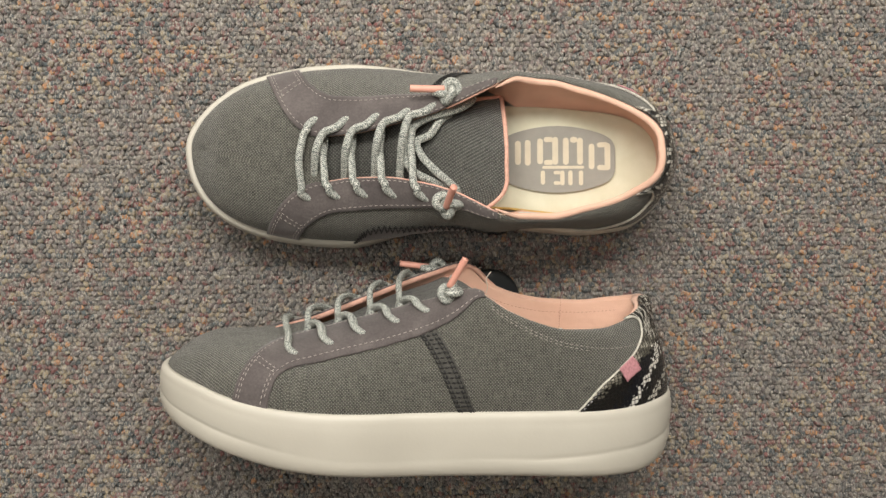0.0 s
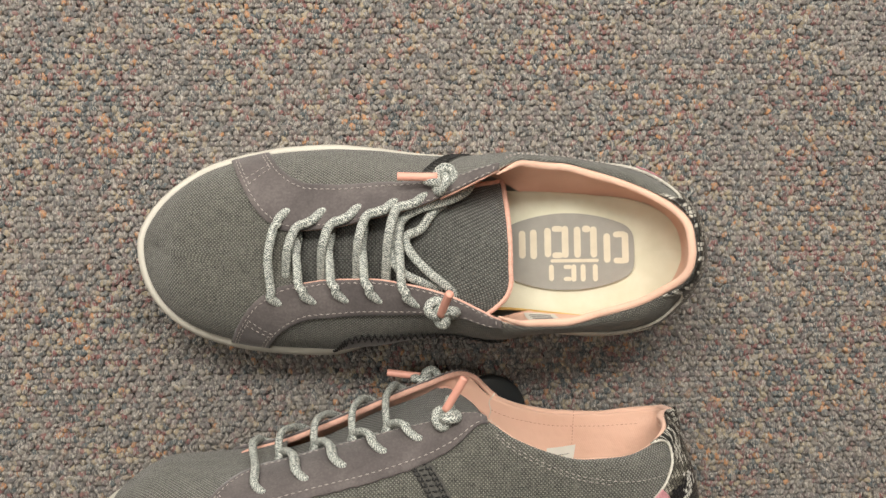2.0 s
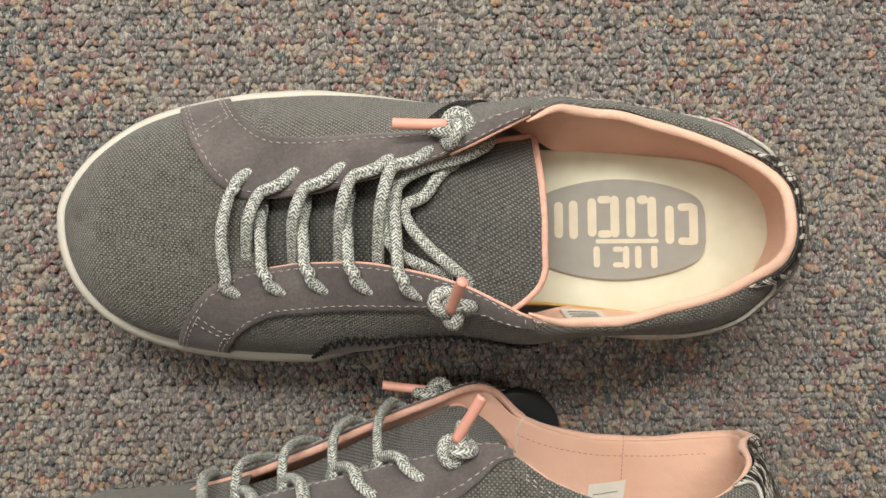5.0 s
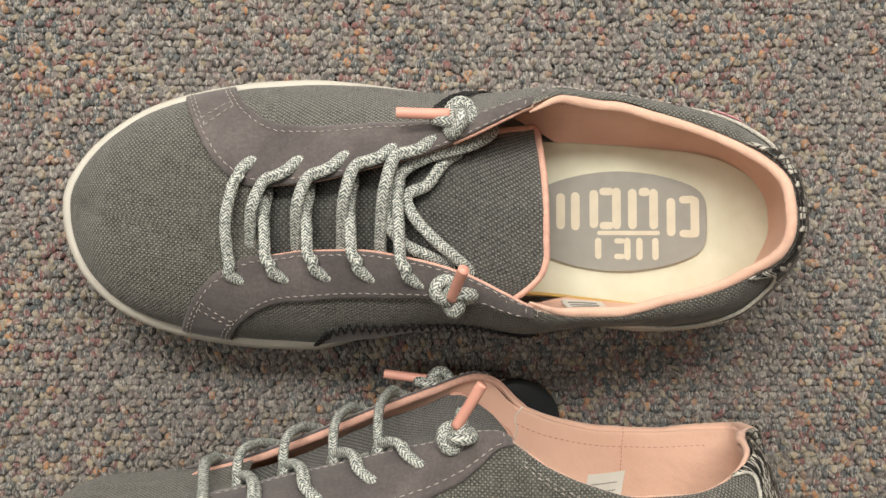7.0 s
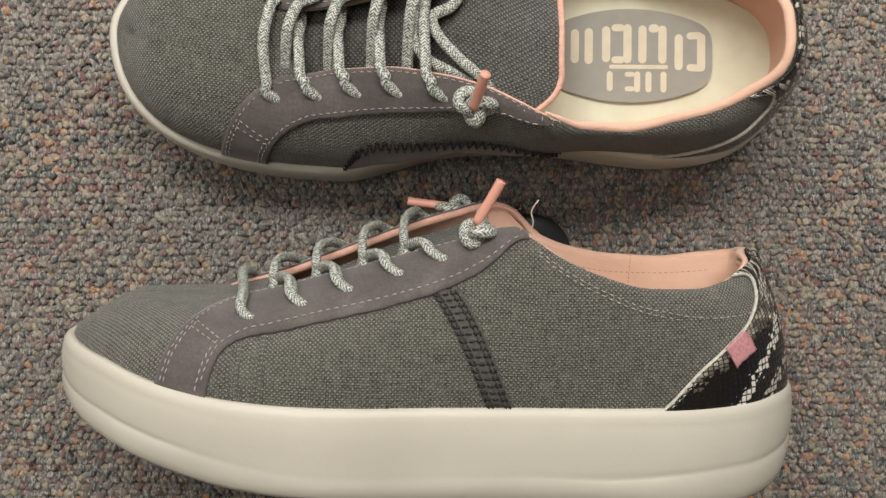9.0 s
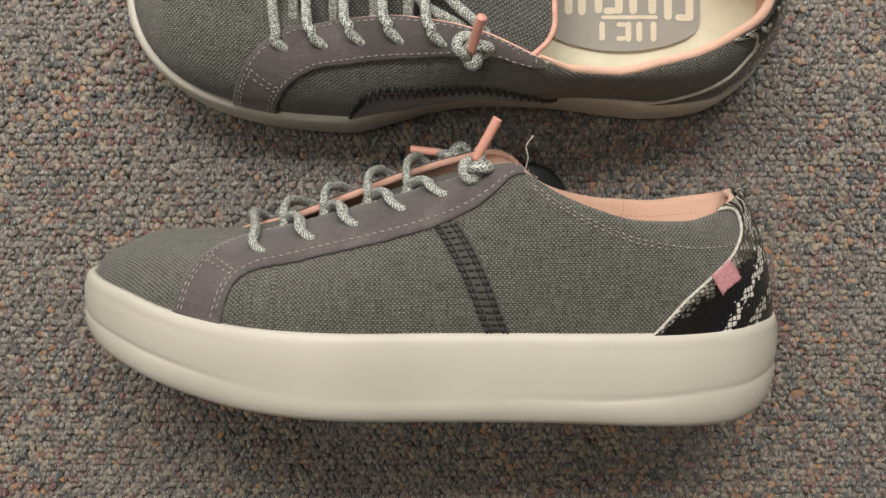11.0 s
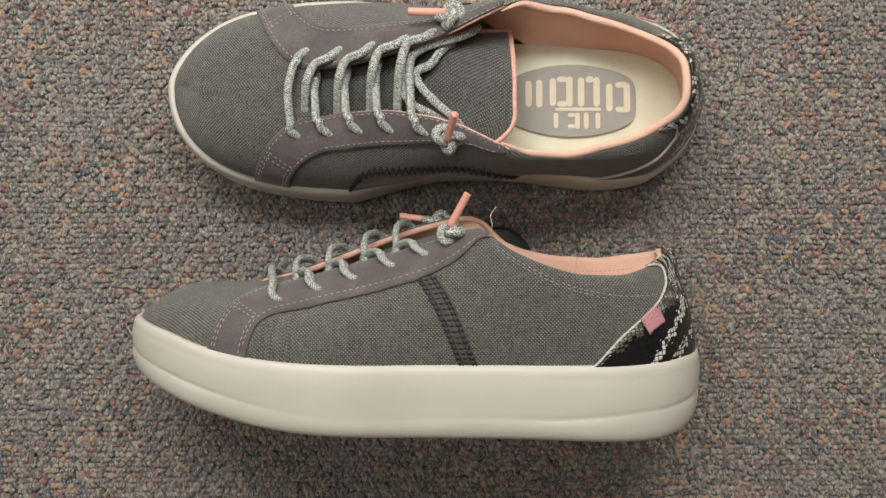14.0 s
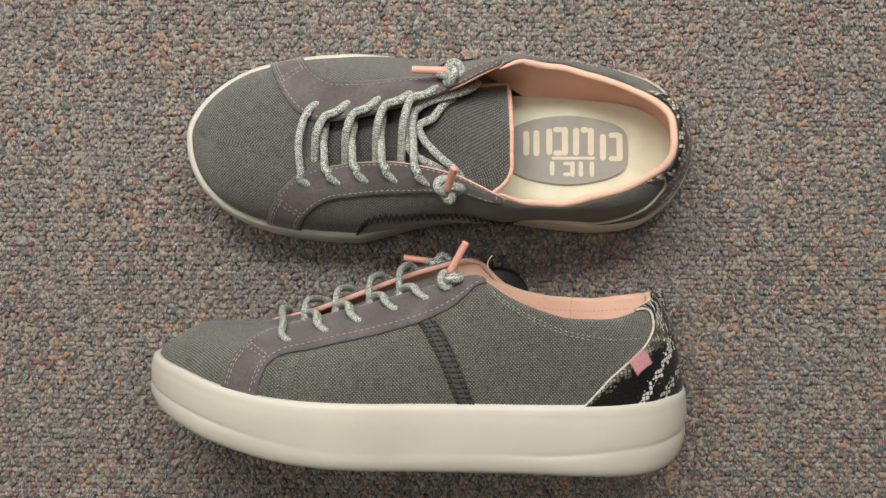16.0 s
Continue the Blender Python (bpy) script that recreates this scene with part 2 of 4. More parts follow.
M_LABEL = plain("white_label", (0.68, 0.66, 0.60), 0.7, 0.04)
M_GREYINK = plain("label_ink", (0.25, 0.24, 0.22), 0.7, 0.05)
M_FOAM_EDGE = plain("yellow_foam", (0.60, 0.40, 0.12), 0.8, 0.1)
M_TAG = plain("dark_plastic", (0.022, 0.026, 0.028), 0.35, 0.08, 60)
M_LOOPS = loop_pile("carpet_yarn")
M_FAR = loop_pile("carpet_beyond", True)
# backing coloured dark to stand for shade in the gaps between loops
M_GAP_SHADE = plain("carpet_backing", (0.05, 0.045, 0.042), 0.95, 0.3, 400, 0.001)
M_WALL = plain("wall_paint", (0.42, 0.39, 0.35), 0.85, 0.03, 20)
M_CEILING = plain("ceiling_paint", (0.75, 0.75, 0.73), 0.9, 0.03, 20)


# ---- geometry helpers ----
def smooth_curve(*pairs):
    """A smooth function through (x, y) pairs, with no overshoot."""
    xs, ys = np.array(pairs, float).T
    h, d = np.diff(xs), np.diff(ys) / np.diff(xs)
    m = np.empty(len(xs))
    m[0], m[-1] = d[0], d[-1]
    for i in range(1, len(xs) - 1):
        m[i] = 0 if d[i - 1] * d[i] <= 0 else 3 * (h[i - 1] + h[i]) / ((2 * h[i] + h[i - 1]) / d[i - 1] + (h[i] + 2 * h[i - 1]) / d[i])

    def at(x):
        x = np.clip(np.asarray(x, float), xs[0], xs[-1])
        i = np.clip(np.searchsorted(xs, x, side="right") - 1, 0, len(xs) - 2)
        t = (x - xs[i]) / h[i]
        return ((1 + 2 * t) * (1 - t) ** 2 * ys[i] + t * (1 - t) ** 2 * h[i] * m[i]
                + t * t * (3 - 2 * t) * ys[i + 1] + t * t * (t - 1) * h[i] * m[i + 1])
    return at


def grid_mesh(name, p, wrap_u=False, wrap_v=False, flip=False, uv=True, caps=False, plan=False, own=False):
    """A smooth-shaded mesh over a grid of points p[u, v], in metres, with a UV map in metres along its surface."""
    nu, nv = p.shape[:2]
    iu = np.arange(nu if wrap_u else nu - 1)
    iv = np.arange(nv if wrap_v else nv - 1)
    a, b = np.meshgrid(iu, iv, indexing="ij")
    a, b = a.ravel(), b.ravel()
    a2, b2 = (a + 1) % nu, (b + 1) % nv
    quads = np.stack([a * nv + b, a2 * nv + b, a2 * nv + b2, a * nv + b2], 1)
    corner_u = np.stack([a, a + 1, a + 1, a], 1)
    corner_v = np.stack([b, b, b + 1, b + 1], 1)
    if flip:
        quads, corner_u, corner_v = quads[:, ::-1], corner_u[:, ::-1], corner_v[:, ::-1]
    faces = quads.tolist()
    if caps:
        ends = [list(range(nv)), [(nu - 1) * nv + k for k in range(nv)][::-1]]
        faces += [e[::-1] if flip else e for e in ends]
    me = bpy.data.meshes.new(name)
    me.from_pydata(p.reshape(-1, 3).tolist(), [], faces)
    if uv:
        q = np.concatenate([p, p[:1]], 0) if wrap_u else p
        q = np.concatenate([q, q[:, :1]], 1) if wrap_v else q
        du = np.linalg.norm(np.diff(q, axis=0), axis=2)
        dv = np.linalg.norm(np.diff(q, axis=1), axis=2)
        u = np.concatenate([np.zeros(1), np.cumsum(du.mean(1))])
        v = np.concatenate([np.zeros((q.shape[0], 1)), np.cumsum(dv, 1)], 1)
        vals = np.zeros((len(me.loops), 2))
        n = quads.size
        vals[:n, 0] = u[corner_u.ravel()]
        if own:
            far = np.concatenate([np.zeros((1, q.shape[1])), np.cumsum(du, 0)], 0)
            far = far - far[nu // 2]
            vals[:n, 0] = far[corner_u.ravel(), corner_v.ravel()]
        vals[:n, 1] = v[corner_u.ravel(), corner_v.ravel()]
        if plan:
            along = np.cumsum(np.concatenate([np.zeros((1, nv)), du], 0), 0)
            along, across = along - along[-1:], v - v[:, nv // 2:nv // 2 + 1]
            vals[:n, 0] = along[corner_u.ravel(), corner_v.ravel()]
            vals[:n, 1] = across[corner_u.ravel(), corner_v.ravel()]
        me.uv_layers.new(name="UVMap").data.foreach_set("uv", np.ascontiguousarray(vals).ravel())
        if plan:
            bm = bmesh.new()
            bm.from_mesh(me)
            bmesh.ops.remove_doubles(bm, verts=bm.verts, dist=2e-5)
            bm.to_mesh(me)
            bm.free()
    me.polygons.foreach_set("use_smooth", np.ones(len(me.polygons), bool))
    me.update()
    return me


def part(name, me, mat, parent, label=""):
    ob = new(name, me)
    ob.parent = parent
    if mat:
        me.materials.append(mat)
    return tagged(ob, label)


def tube_points(path, ra, rb=None, sides=10, up=(0, 0, 1), taper=False):
    """Rings of an oval tube along a path in metres."""
    path = np.asarray(path, float)
    rb = ra if rb is None else rb
    d = np.gradient(path, axis=0)
    d /= np.linalg.norm(d, axis=1, keepdims=True)
    ref = np.array(up, float)
    rings = []
    prev = None
    for k in range(len(path)):
        s = np.cross(d[k], ref) if prev is None else prev - d[k] * (prev @ d[k])
        if np.linalg.norm(s) < 1e-6:
            s = np.cross(d[k], (1, 0, 0))
        s /= np.linalg.norm(s)
        prev = s
        w = np.cross(s, d[k])
        f = 1.0
        if taper and k in (0, len(path) - 1):
            f = 0.55
        a = np.linspace(0, 2 * np.pi, sides, endpoint=False)[:, None]
        rings.append(path[k] + f * (ra * np.cos(a) * s + rb * np.sin(a) * w))
    return np.array(rings)


def spline(points, n):
    """A Catmull-Rom line through a few points, n steps in all."""
    p = np.array(points, float)
    p = np.vstack([2 * p[0] - p[1], p, 2 * p[-1] - p[-2]])
    ts = np.linspace(0, len(points) - 1, n)
    out = []
    for t in ts:
        i = min(int(t), len(points) - 2)
        f = t - i
        a, b, c, d = p[i:i + 4]
        out.append(0.5 * (2 * b + (c - a) * f + (2 * a - 5 * b + 4 * c - d) * f * f + (3 * b - a - 3 * c + d) * f ** 3))
    return np.array(out)


# ---- the shoe's form: x from toe to heel, y to the outer side, z up, in millimetres ----
HALF = 138.0


def station(x):
    """The station of an x: 0 at the toe, 1 at the heel, close together at both ends."""
    return np.arccos(np.clip(1 - (np.asarray(x, float) + HALF) / HALF, -1, 1)) / np.pi


def station_x(s):
    return -HALF + HALF * (1 - np.cos(np.pi * np.asarray(s, float)))


def round_curve(*pairs):
    """A curve through (x, y) pairs that runs round at the toe and the heel."""
    along = smooth_curve(*((float(station(x)), y) for x, y in pairs))
    return lambda x: along(station(x))


OUT_LAT = round_curve((-138, 2), (-134, 15), (-128, 23.5), (-119, 32), (-104, 41.5), (-84, 48), (-66, 51.4), (-47, 52.5), (-27, 51), (0, 47.5),
                       (30, 45.5), (60, 44.5), (88, 42), (110, 36), (124, 27), (134, 14), (138, -4))
OUT_MED = round_curve((-138, 2), (-135, -15), (-128, -27.5), (-115, -39), (-102, -45), (-84, -49.5), (-64, -52), (-48, -52.5), (-28, -48), (-10, -43),
                       (12, -40), (36, -40.5), (60, -43), (85, -45.5), (108, -43), (124, -33), (134, -19), (138, -4))
SOLE_TOP = smooth_curve((-138, 45), (-128, 44), (-115, 42.3), (-103, 39.5), (-89, 36.7), (-73, 34.7), (-53, 33.6), (-25, 33.2), (30, 34), (90, 35), (115, 36), (128, 37), (138, 37))
SOLE_LOW = smooth_curve((-138, 23), (-128, 18), (-113, 13.5), (-93, 8.5), (-73, 4.5), (-53, 2), (-25, 0.4), (0, 0), (50, 0), (80, -0.8), (104, -1.2), (118, -0.6), (129, 1.5), (138, 7))
TOP_X = smooth_curve((-138, -126), (-130, -122), (-115, -112), (-100, -99), (-80, -80), (90, 87), (100, 95.5), (115, 105.5), (127, 112.5), (134, 116), (138, 117))
TOP_X_MED = {1: TOP_X, -1: smooth_curve((-138, -126), (-130, -122), (-115, -112), (-100, -99), (-80, -80), (90, 90), (100, 100), (115, 116), (127, 125), (134, 126), (138, 118))}
TOP_LAT = round_curve((-138, 0), (-120, 0), (-100, -1), (-85, 1), (-72, 5), (-60, 6), (-44, 7), (-24, 11), (-6, 15), (8, 20.5), (22, 27), (30, 31), (42, 36),
                       (60, 36), (80, 31.5), (100, 25), (115, 19), (127, 12), (134, 5), (138, -7))
# the inner top line of the standing (1) and of the lying shoe (-1), which its weight has spread; shaped to fit the
# camera's view
TOP_MED = {1: round_curve((-138, 0), (-120, -4), (-100, -8), (-85, -13), (-72, -18), (-60, -18), (-44, -16.5), (-28, -16.6), (-8, -20), (8, -25), (20, -31), (28, -35),
                          (42, -38.5), (60, -38.8), (80, -34.5), (100, -29.5), (115, -24.5), (127, -20), (134, -14.5), (138, -7)),
           -1: round_curve((-138, 0), (-120, -4), (-100, -8), (-85, -13), (-72, -18), (-60, -18), (-44, -18), (-28, -19), (-8, -24), (8, -31), (20, -39), (28, -43),
                           (42, -45), (60, -45.5), (80, -45), (100, -43), (115, -39), (127, -31), (134, -20), (138, -7))}
# the height of the outer top line of the standing (1) and of the lying shoe (-1)
TOP_Z = {1: smooth_curve((-138, 51), (-130, 56), (-120, 60.5), (-112, 62), (-97, 63.5), (-82, 63.5), (-64, 65), (-38, 72), (-16, 79), (6, 85), (24, 89), (30, 88),
                         (42, 80), (55, 73.5), (75, 71), (93, 72.5), (108, 76), (122, 82), (132, 86.5), (138, 88)),
         -1: smooth_curve((-138, 50), (-130, 54.5), (-120, 58), (-112, 59.5), (-97, 59.5), (-82, 59.5), (-64, 62.3), (-38, 70), (-16, 77.5), (6, 85.5), (20, 91.5), (26, 92.5), (30, 91),
                          (42, 84.5), (55, 79.5), (75, 75), (93, 74.5), (108, 76.5), (122, 79.5), (132, 82), (138, 83))}
TOP_Z_MED = {1: smooth_curve((-138, 51), (-130, 56), (-120, 60.5), (-112, 62), (-97, 63.5), (-82, 63.5), (-64, 65), (-38, 72), (-16, 79), (6, 85), (24, 88.5), (30, 88),
                             (42, 81), (55, 76.5), (75, 73.5), (93, 74), (108, 76.5), (122, 81), (132, 85.5), (138, 88)),
             -1: smooth_curve((-138, 50), (-130, 54.5), (-120, 58), (-112, 59.5), (-97, 59.5), (-82, 60), (-64, 64), (-38, 74), (-16, 83), (6, 90), (24, 93.5), (30, 92),
                              (42, 81.7), (55, 76.5), (75, 73.5), (93, 74), (108, 76), (122, 78.5), (132, 81.5), (138, 83))}
SWELL_LAT = smooth_curve((-138, 0), (-60, 0), (-20, 2.5), (30, 3), (60, 1.5), (100, 0.5), (138, 0.5))
SWELL_MED = smooth_curve((-138, 0), (-60, 0), (-40, 3), (-15, 8), (25, 9), (55, 4), (90, 1.0), (130, 0.5), (138, 0.5))
ROUND = smooth_curve((-138, 2.2), (-100, 2.3), (-60, 2.0), (-20, 1.7), (20, 1.45), (60, 1.35), (138, 1.3))
FULL = smooth_curve((-138, 2.2), (-100, 2.3), (-60, 2.0), (-20, 1.7), (20, 1.5), (60, 2.2), (90, 2.3), (118, 1.6), (138, 1.35))


def outline(n, inset=0.0):
    """The sole's outline as a ring, from the toe along the outer side to the heel and back, drawn in by inset."""
    s = np.linspace(0, 1, n)
    lat = np.stack([station_x(s), OUT_LAT(station_x(s))], 1)
    med = np.stack([station_x(s), OUT_MED(station_x(s))], 1)[::-1]
    ring = np.vstack([lat, med[1:-1]])
    d = np.roll(ring, -1, 0) - np.roll(ring, 1, 0)
    d /= np.linalg.norm(d, axis=1, keepdims=True)
    normal = np.stack([-d[:, 1], d[:, 0]], 1)
    return ring - inset * normal, ring


N_SIDE = 161
_INSET, _RING = outline(N_SIDE, 4.0)
_S = np.linspace(0, 1, N_SIDE)
FOOT = {1: _INSET[:N_SIDE], -1: np.vstack([_INSET[:1], _INSET[N_SIDE:][::-1], _INSET[N_SIDE - 1:N_SIDE]])}


FORM = {"hand": 1}


def upper(side, x, v):
    """A point of the upper's outer face: side 1 outer, -1 inner; x of its station; v from the sole (0) to the top line (1)."""
    x, v = np.broadcast_arrays(np.asarray(x, float), np.asarray(v, float))
    s = station(x)
    foot = FOOT[side]
    bx, by = np.interp(s, _S, foot[:, 0]), np.interp(s, _S, foot[:, 1])
    bz = SOLE_TOP(x) - 2.5
    tx, ty, tz = (TOP_X if side > 0 else TOP_X_MED[FORM["hand"]])(x), (TOP_LAT if side > 0 else TOP_MED[FORM["hand"]])(x), (TOP_Z if side > 0 else TOP_Z_MED)[FORM["hand"]](x)
    n = ROUND(x)
    a = np.clip(v, 0, 1) * np.pi / 2
    k = np.sin(a) ** (2 / n)
    h = np.clip(1 - k ** FULL(x), 0, 1) ** (1 / FULL(x))
    swell = (SWELL_LAT if side > 0 else SWELL_MED)(x) * np.sin(np.pi * np.clip(v, 0, 1) ** 0.8)
    away = np.clip((x - 60) / 78, 0, 1) ** 3
    return np.stack([tx + (bx - tx) * h + swell * away, ty + (by - ty) * h + side * swell * (1 - away), bz + (tz - bz) * k], -1)


def lifted(side, x, v, off):
    """Points on the upper, off millimetres outside of it."""
    e = 1e-2
    p = upper(side, x, v)
    du = upper(side, np.asarray(x) + 0.5, v) - upper(side, np.asarray(x) - 0.5, v)
    dv = upper(side, x, np.clip(np.asarray(v) + e, 0, 1)) - upper(side, x, np.clip(np.asarray(v) - e, 0, 1))
    n = -np.cross(du, dv) * side
    n /= np.maximum(np.linalg.norm(n, axis=-1, keepdims=True), 1e-9)
    return p + off * n


# ---- the parts of a shoe ----
TONGUE_Z = smooth_curve((-78, 62.0), (-64, 60.5), (-38, 64.5), (-16, 71), (6, 77), (24, 79), (36, 79))
STAY_FRONT = smooth_curve((0, -95), (0.12, -92), (0.25, -85), (0.36, -73), (0.44, -62), (0.5, -52), (0.75, -11), (1, 29))
STAY_FRONT_V = smooth_curve((0, 0.02), (0.12, 0.32), (0.25, 0.66), (0.36, 0.93), (0.44, 1.0), (1, 1.0))
STAY_REAR = smooth_curve((0, -77), (0.12, -75), (0.25, -70), (0.36, -60), (0.5, -43), (0.75, -8), (0.92, 19), (1, 30))
STAY_REAR_V = smooth_curve((0, 0.02), (0.12, 0.25), (0.25, 0.45), (0.36, 0.56), (0.5, 0.60), (0.75, 0.65), (0.92, 0.76), (1, 0.9))
PATCH_X = smooth_curve((0, 76), (0.15, 82), (0.33, 91), (0.47, 103), (0.58, 115), (0.68, 121), (0.8, 122.5), (0.9, 120), (1.0, 111))


def bed_z(x):
    return SOLE_TOP(np.maximum(x, -40.0)) - 3.4 - 6 * np.clip((-40 - np.asarray(x)) / 60, 0, 1)


def padding(side, v, x=40.0):
    """How far the lining lies within the outer fabric beside the heel."""
    v = np.asarray(v, float)
    return 2.1 + (9.25 + (6.0 if side > 0 else -1.75) * (1 - np.clip((np.asarray(x) - 75) / 60, 0, 1))) * (1 - v) ** 1.6 + 2.4 * np.clip(v / 0.85, 0, 1) ** 3 - 1.6 * np.clip((v - 0.85) / 0.15, 0, 1) ** 2


def stay_at(side, q, w, off, rise=0.0):
    """A point on an eyestay: q along it from the sole to its tip, w across it from the throat's edge."""
    x = STAY_FRONT(q) * (1 - w) + STAY_REAR(q) * w
    v = STAY_FRONT_V(q) * (1 - w) + (STAY_REAR_V(q) + rise * np.clip((q - 0.2) / 0.2, 0, 1) * np.clip((1 - q) / 0.1, 0, 1)) * w
    return lifted(side, x, v, off)


def stitch_mesh(name, line, length, gap, width, thick, jitter=0.0):
    """A row of short stitches along a line of points in metres, as small six-sided bars."""
    line = np.asarray(line, float)
    d = np.r_[0, np.cumsum(np.linalg.norm(np.diff(line, axis=0), axis=1))]
    starts = np.arange(gap / 2, d[-1] - length, length + gap)
    verts, faces = [], []
    rng = np.random.default_rng(5)
    for s in starts:
        e = [np.array([np.interp(s + f * length, d, line[:, c]) for c in range(3)]) for f in (0, 0.5, 1)]
        t = e[2] - e[0]
        t /= np.linalg.norm(t) + 1e-12
        side = np.cross(t, (0.31, 0.2, 0.93))
        side /= np.linalg.norm(side)
        upw = np.cross(side, t)
        tilt = rng.uniform(-jitter, jitter)
        k = len(verts)
        for i, (p, f) in enumerate(zip(e, (0.45, 1.0, 0.45))):
            p = p + side * tilt * (i - 1) * length
            for a in range(6):
                g = a * math.pi / 3
                verts.append(p + f * (width / 2 * math.cos(g) * side + thick / 2 * math.sin(g) * upw))
        for i in range(2):
            for a in range(6):
                faces.append((k + i * 6 + a, k + i * 6 + (a + 1) % 6, k + i * 6 + 6 + (a + 1) % 6, k + i * 6 + 6 + a))
        faces += [tuple(k + 5 - a for a in range(6)), tuple(k + 12 + a for a in range(6))]
    me = bpy.data.meshes.new(name)
    me.from_pydata([tuple(v) for v in verts], [], faces)
    me.polygons.foreach_set("use_smooth", np.ones(len(me.polygons), bool))
    me.update()
    return me


def joined(name, meshes):
    """One mesh out of several."""
    bm = bmesh.new()
    for me in meshes:
        bm.from_mesh(me)
    out = bpy.data.meshes.new(name)
    bm.to_mesh(out)
    bm.free()
    return out


def thick(ob, amount, offset=-1.0):
    mod = ob.modifiers.new("thickness", "SOLIDIFY")
    mod.thickness, mod.offset = amount, offset
    return ob


def flat_shape(name, points, z):
    """A face from a loop of points, lying on the footbed, z above it."""
    me = bpy.data.meshes.new(name)
    me.from_pydata([(x, y, z + 0.0313 + 0.035 * (x - 0.036)) for x, y in points], [], [tuple(range(len(points)))])
    me.update()
    return me


def round_bar(x0, y0, x1, y1, w):
    """The loop of a bar with round ends from one point to another."""
    a = math.atan2(y1 - y0, x1 - x0)
    pts = []
    for cx, cy, turn in ((x1, y1, a - math.pi / 2), (x0, y0, a + math.pi / 2)):
        for i in range(7):
            g = turn + math.pi * i / 6
            pts.append((cx + w / 2 * math.cos(g), cy + w / 2 * math.sin(g)))
    return pts


def sneaker(hand, tongue_drop, aglets, knots, eyelets, rise):
    """One shoe, hand 1 for the right foot and -1 for the left, its sole on z = 0. aglets: which way the lace ends point, by side; knots: the x of the knots; eyelets: how far up the outer eyelets sit; rise: how much higher each eyestay's lower edge runs."""
    def real(p):
        return np.asarray(p, float) * (0.001, 0.001 * hand, 0.001)

    FORM["hand"] = hand
    thing = new("sneaker")
    mirror = hand < 0

    def tube(name, path, mat, ra, rb=None, sides=10, parent=None, label="", up=(0, 0, 1), taper=True):
        me = grid_mesh(name, real(tube_points(path, ra, rb, sides, up, taper)), wrap_v=True, flip=not mirror, caps=True)
        return part(name, me, mat, parent or thing, label)

    def seam(name, paths, mat, length, gap, width, parent, height=0.7, jitter=0.0, label=""):
        me = joined(name, [stitch_mesh(name, real(p), length * 0.001, gap * 0.001, width * 0.001, height * 0.001, jitter) for p in paths])
        return tagged(part(name, me, mat, parent, label), kind="stuff")

    # sole: rings from the middle of its underside round the edge to the top
    ring0 = _RING
    far, _ = outline(N_SIDE, 1.0)
    outward = ring0 - far
    x = ring0[:, 0]
    low, top = SOLE_LOW(x), SOLE_TOP(x)
    deep = 0.15 + 1.0 * np.clip((np.abs(x + 5) - 55) / 40, 0, 1) * (0.8 + 0.2 * np.sin(x / 9)) + 0.5 * np.clip(1 - np.abs(x - 62) / 40, 0, 1)
    wave = 0.25 * np.sin(x / 21 + 1) + 0.15 * np.sin(x / 8)
    rows = [np.column_stack([ring0[:, 0] * 0.9, (OUT_LAT(x) + OUT_MED(x)) / 2, low])]
    for off, f, groove in ((-7, 0, 0), (-2.6, 0.015, 0), (-1.0, 0.07, 0), (-0.2, 0.16, 0), (0.1, 0.27, 0), (0.0, 0.35, 0), (0.02, 0.395, 0.3), (0.02, 0.42, 0.55), (0.04, 0.445, 0.2),
                           (0.0, 0.49, 0), (0.1, 0.60, 0), (0.0, 0.70, 0), (-0.25, 0.80, 0), (-0.5, 0.845, 0.1), (-0.55, 0.86, 0.05), (-0.9, 0.92, 0), (-1.6, 0.975, 0), (-2.6, 1.0, 0), (-4.4, 1.0, 0), (-5.5, 0.85, 0), (-8.0, 0.7, 0)):
        shift = off - groove * deep + wave * 0.4 * min(1, f * 4)
        rows.append(np.column_stack([ring0 + outward * shift[:, None], low + (top - low) * (f + 0.012 * np.sin(x / 17) * (0.1 < f < 0.7) - np.interp(x, (-138, -110, -40, 60, 100, 138), (0, 0.02, 0.13, 0.13, 0.02, 0)) * max(0, 1 - abs(f - 0.42) / 0.3))]))
    rows.append(np.column_stack([ring0[:, 0] * 0.88, (OUT_LAT(x) + OUT_MED(x)) / 2, low + (top - low) * 0.6]))
    part("sole", grid_mesh("sole", real(np.array(rows)), wrap_v=True, flip=not mirror), M_SOLE, thing, "thick off-white foam platform sole")

    # outer fabric of the two sides, lining within
    vs = np.linspace(0, 1, 40)
    quarter = {}
    for side, name in ((1, "outer_quarter"), (-1, "inner_quarter")):
        xs = station_x(np.linspace(station(-70), 1, 110))
        p = upper(side, xs[:, None], vs[None, :])
        quarter[side] = part(name, grid_mesh(name, real(p), flip=(side * hand > 0)), M_LINEN, thing, "grey linen side panel")
        xs = station_x(np.linspace(station(-78), 1, 110))
        depth = 1.3 + np.clip((xs - 22) / 25, 0, 1)[:, None] * (padding(side, vs[None, 2:], xs[:, None]) - 1.3)
        p = lifted(side, xs[:, None], np.broadcast_to(vs[None, 2:], (len(xs), len(vs) - 2)), -depth[..., None])
        if mirror and side < 0:
            # the lining ends at the collar's edge
            p[..., 2] = np.minimum(p[..., 2], TOP_Z_MED[-1](xs)[:, None] - 0.5 - 0.4 * (1 - vs[None, 2:]))
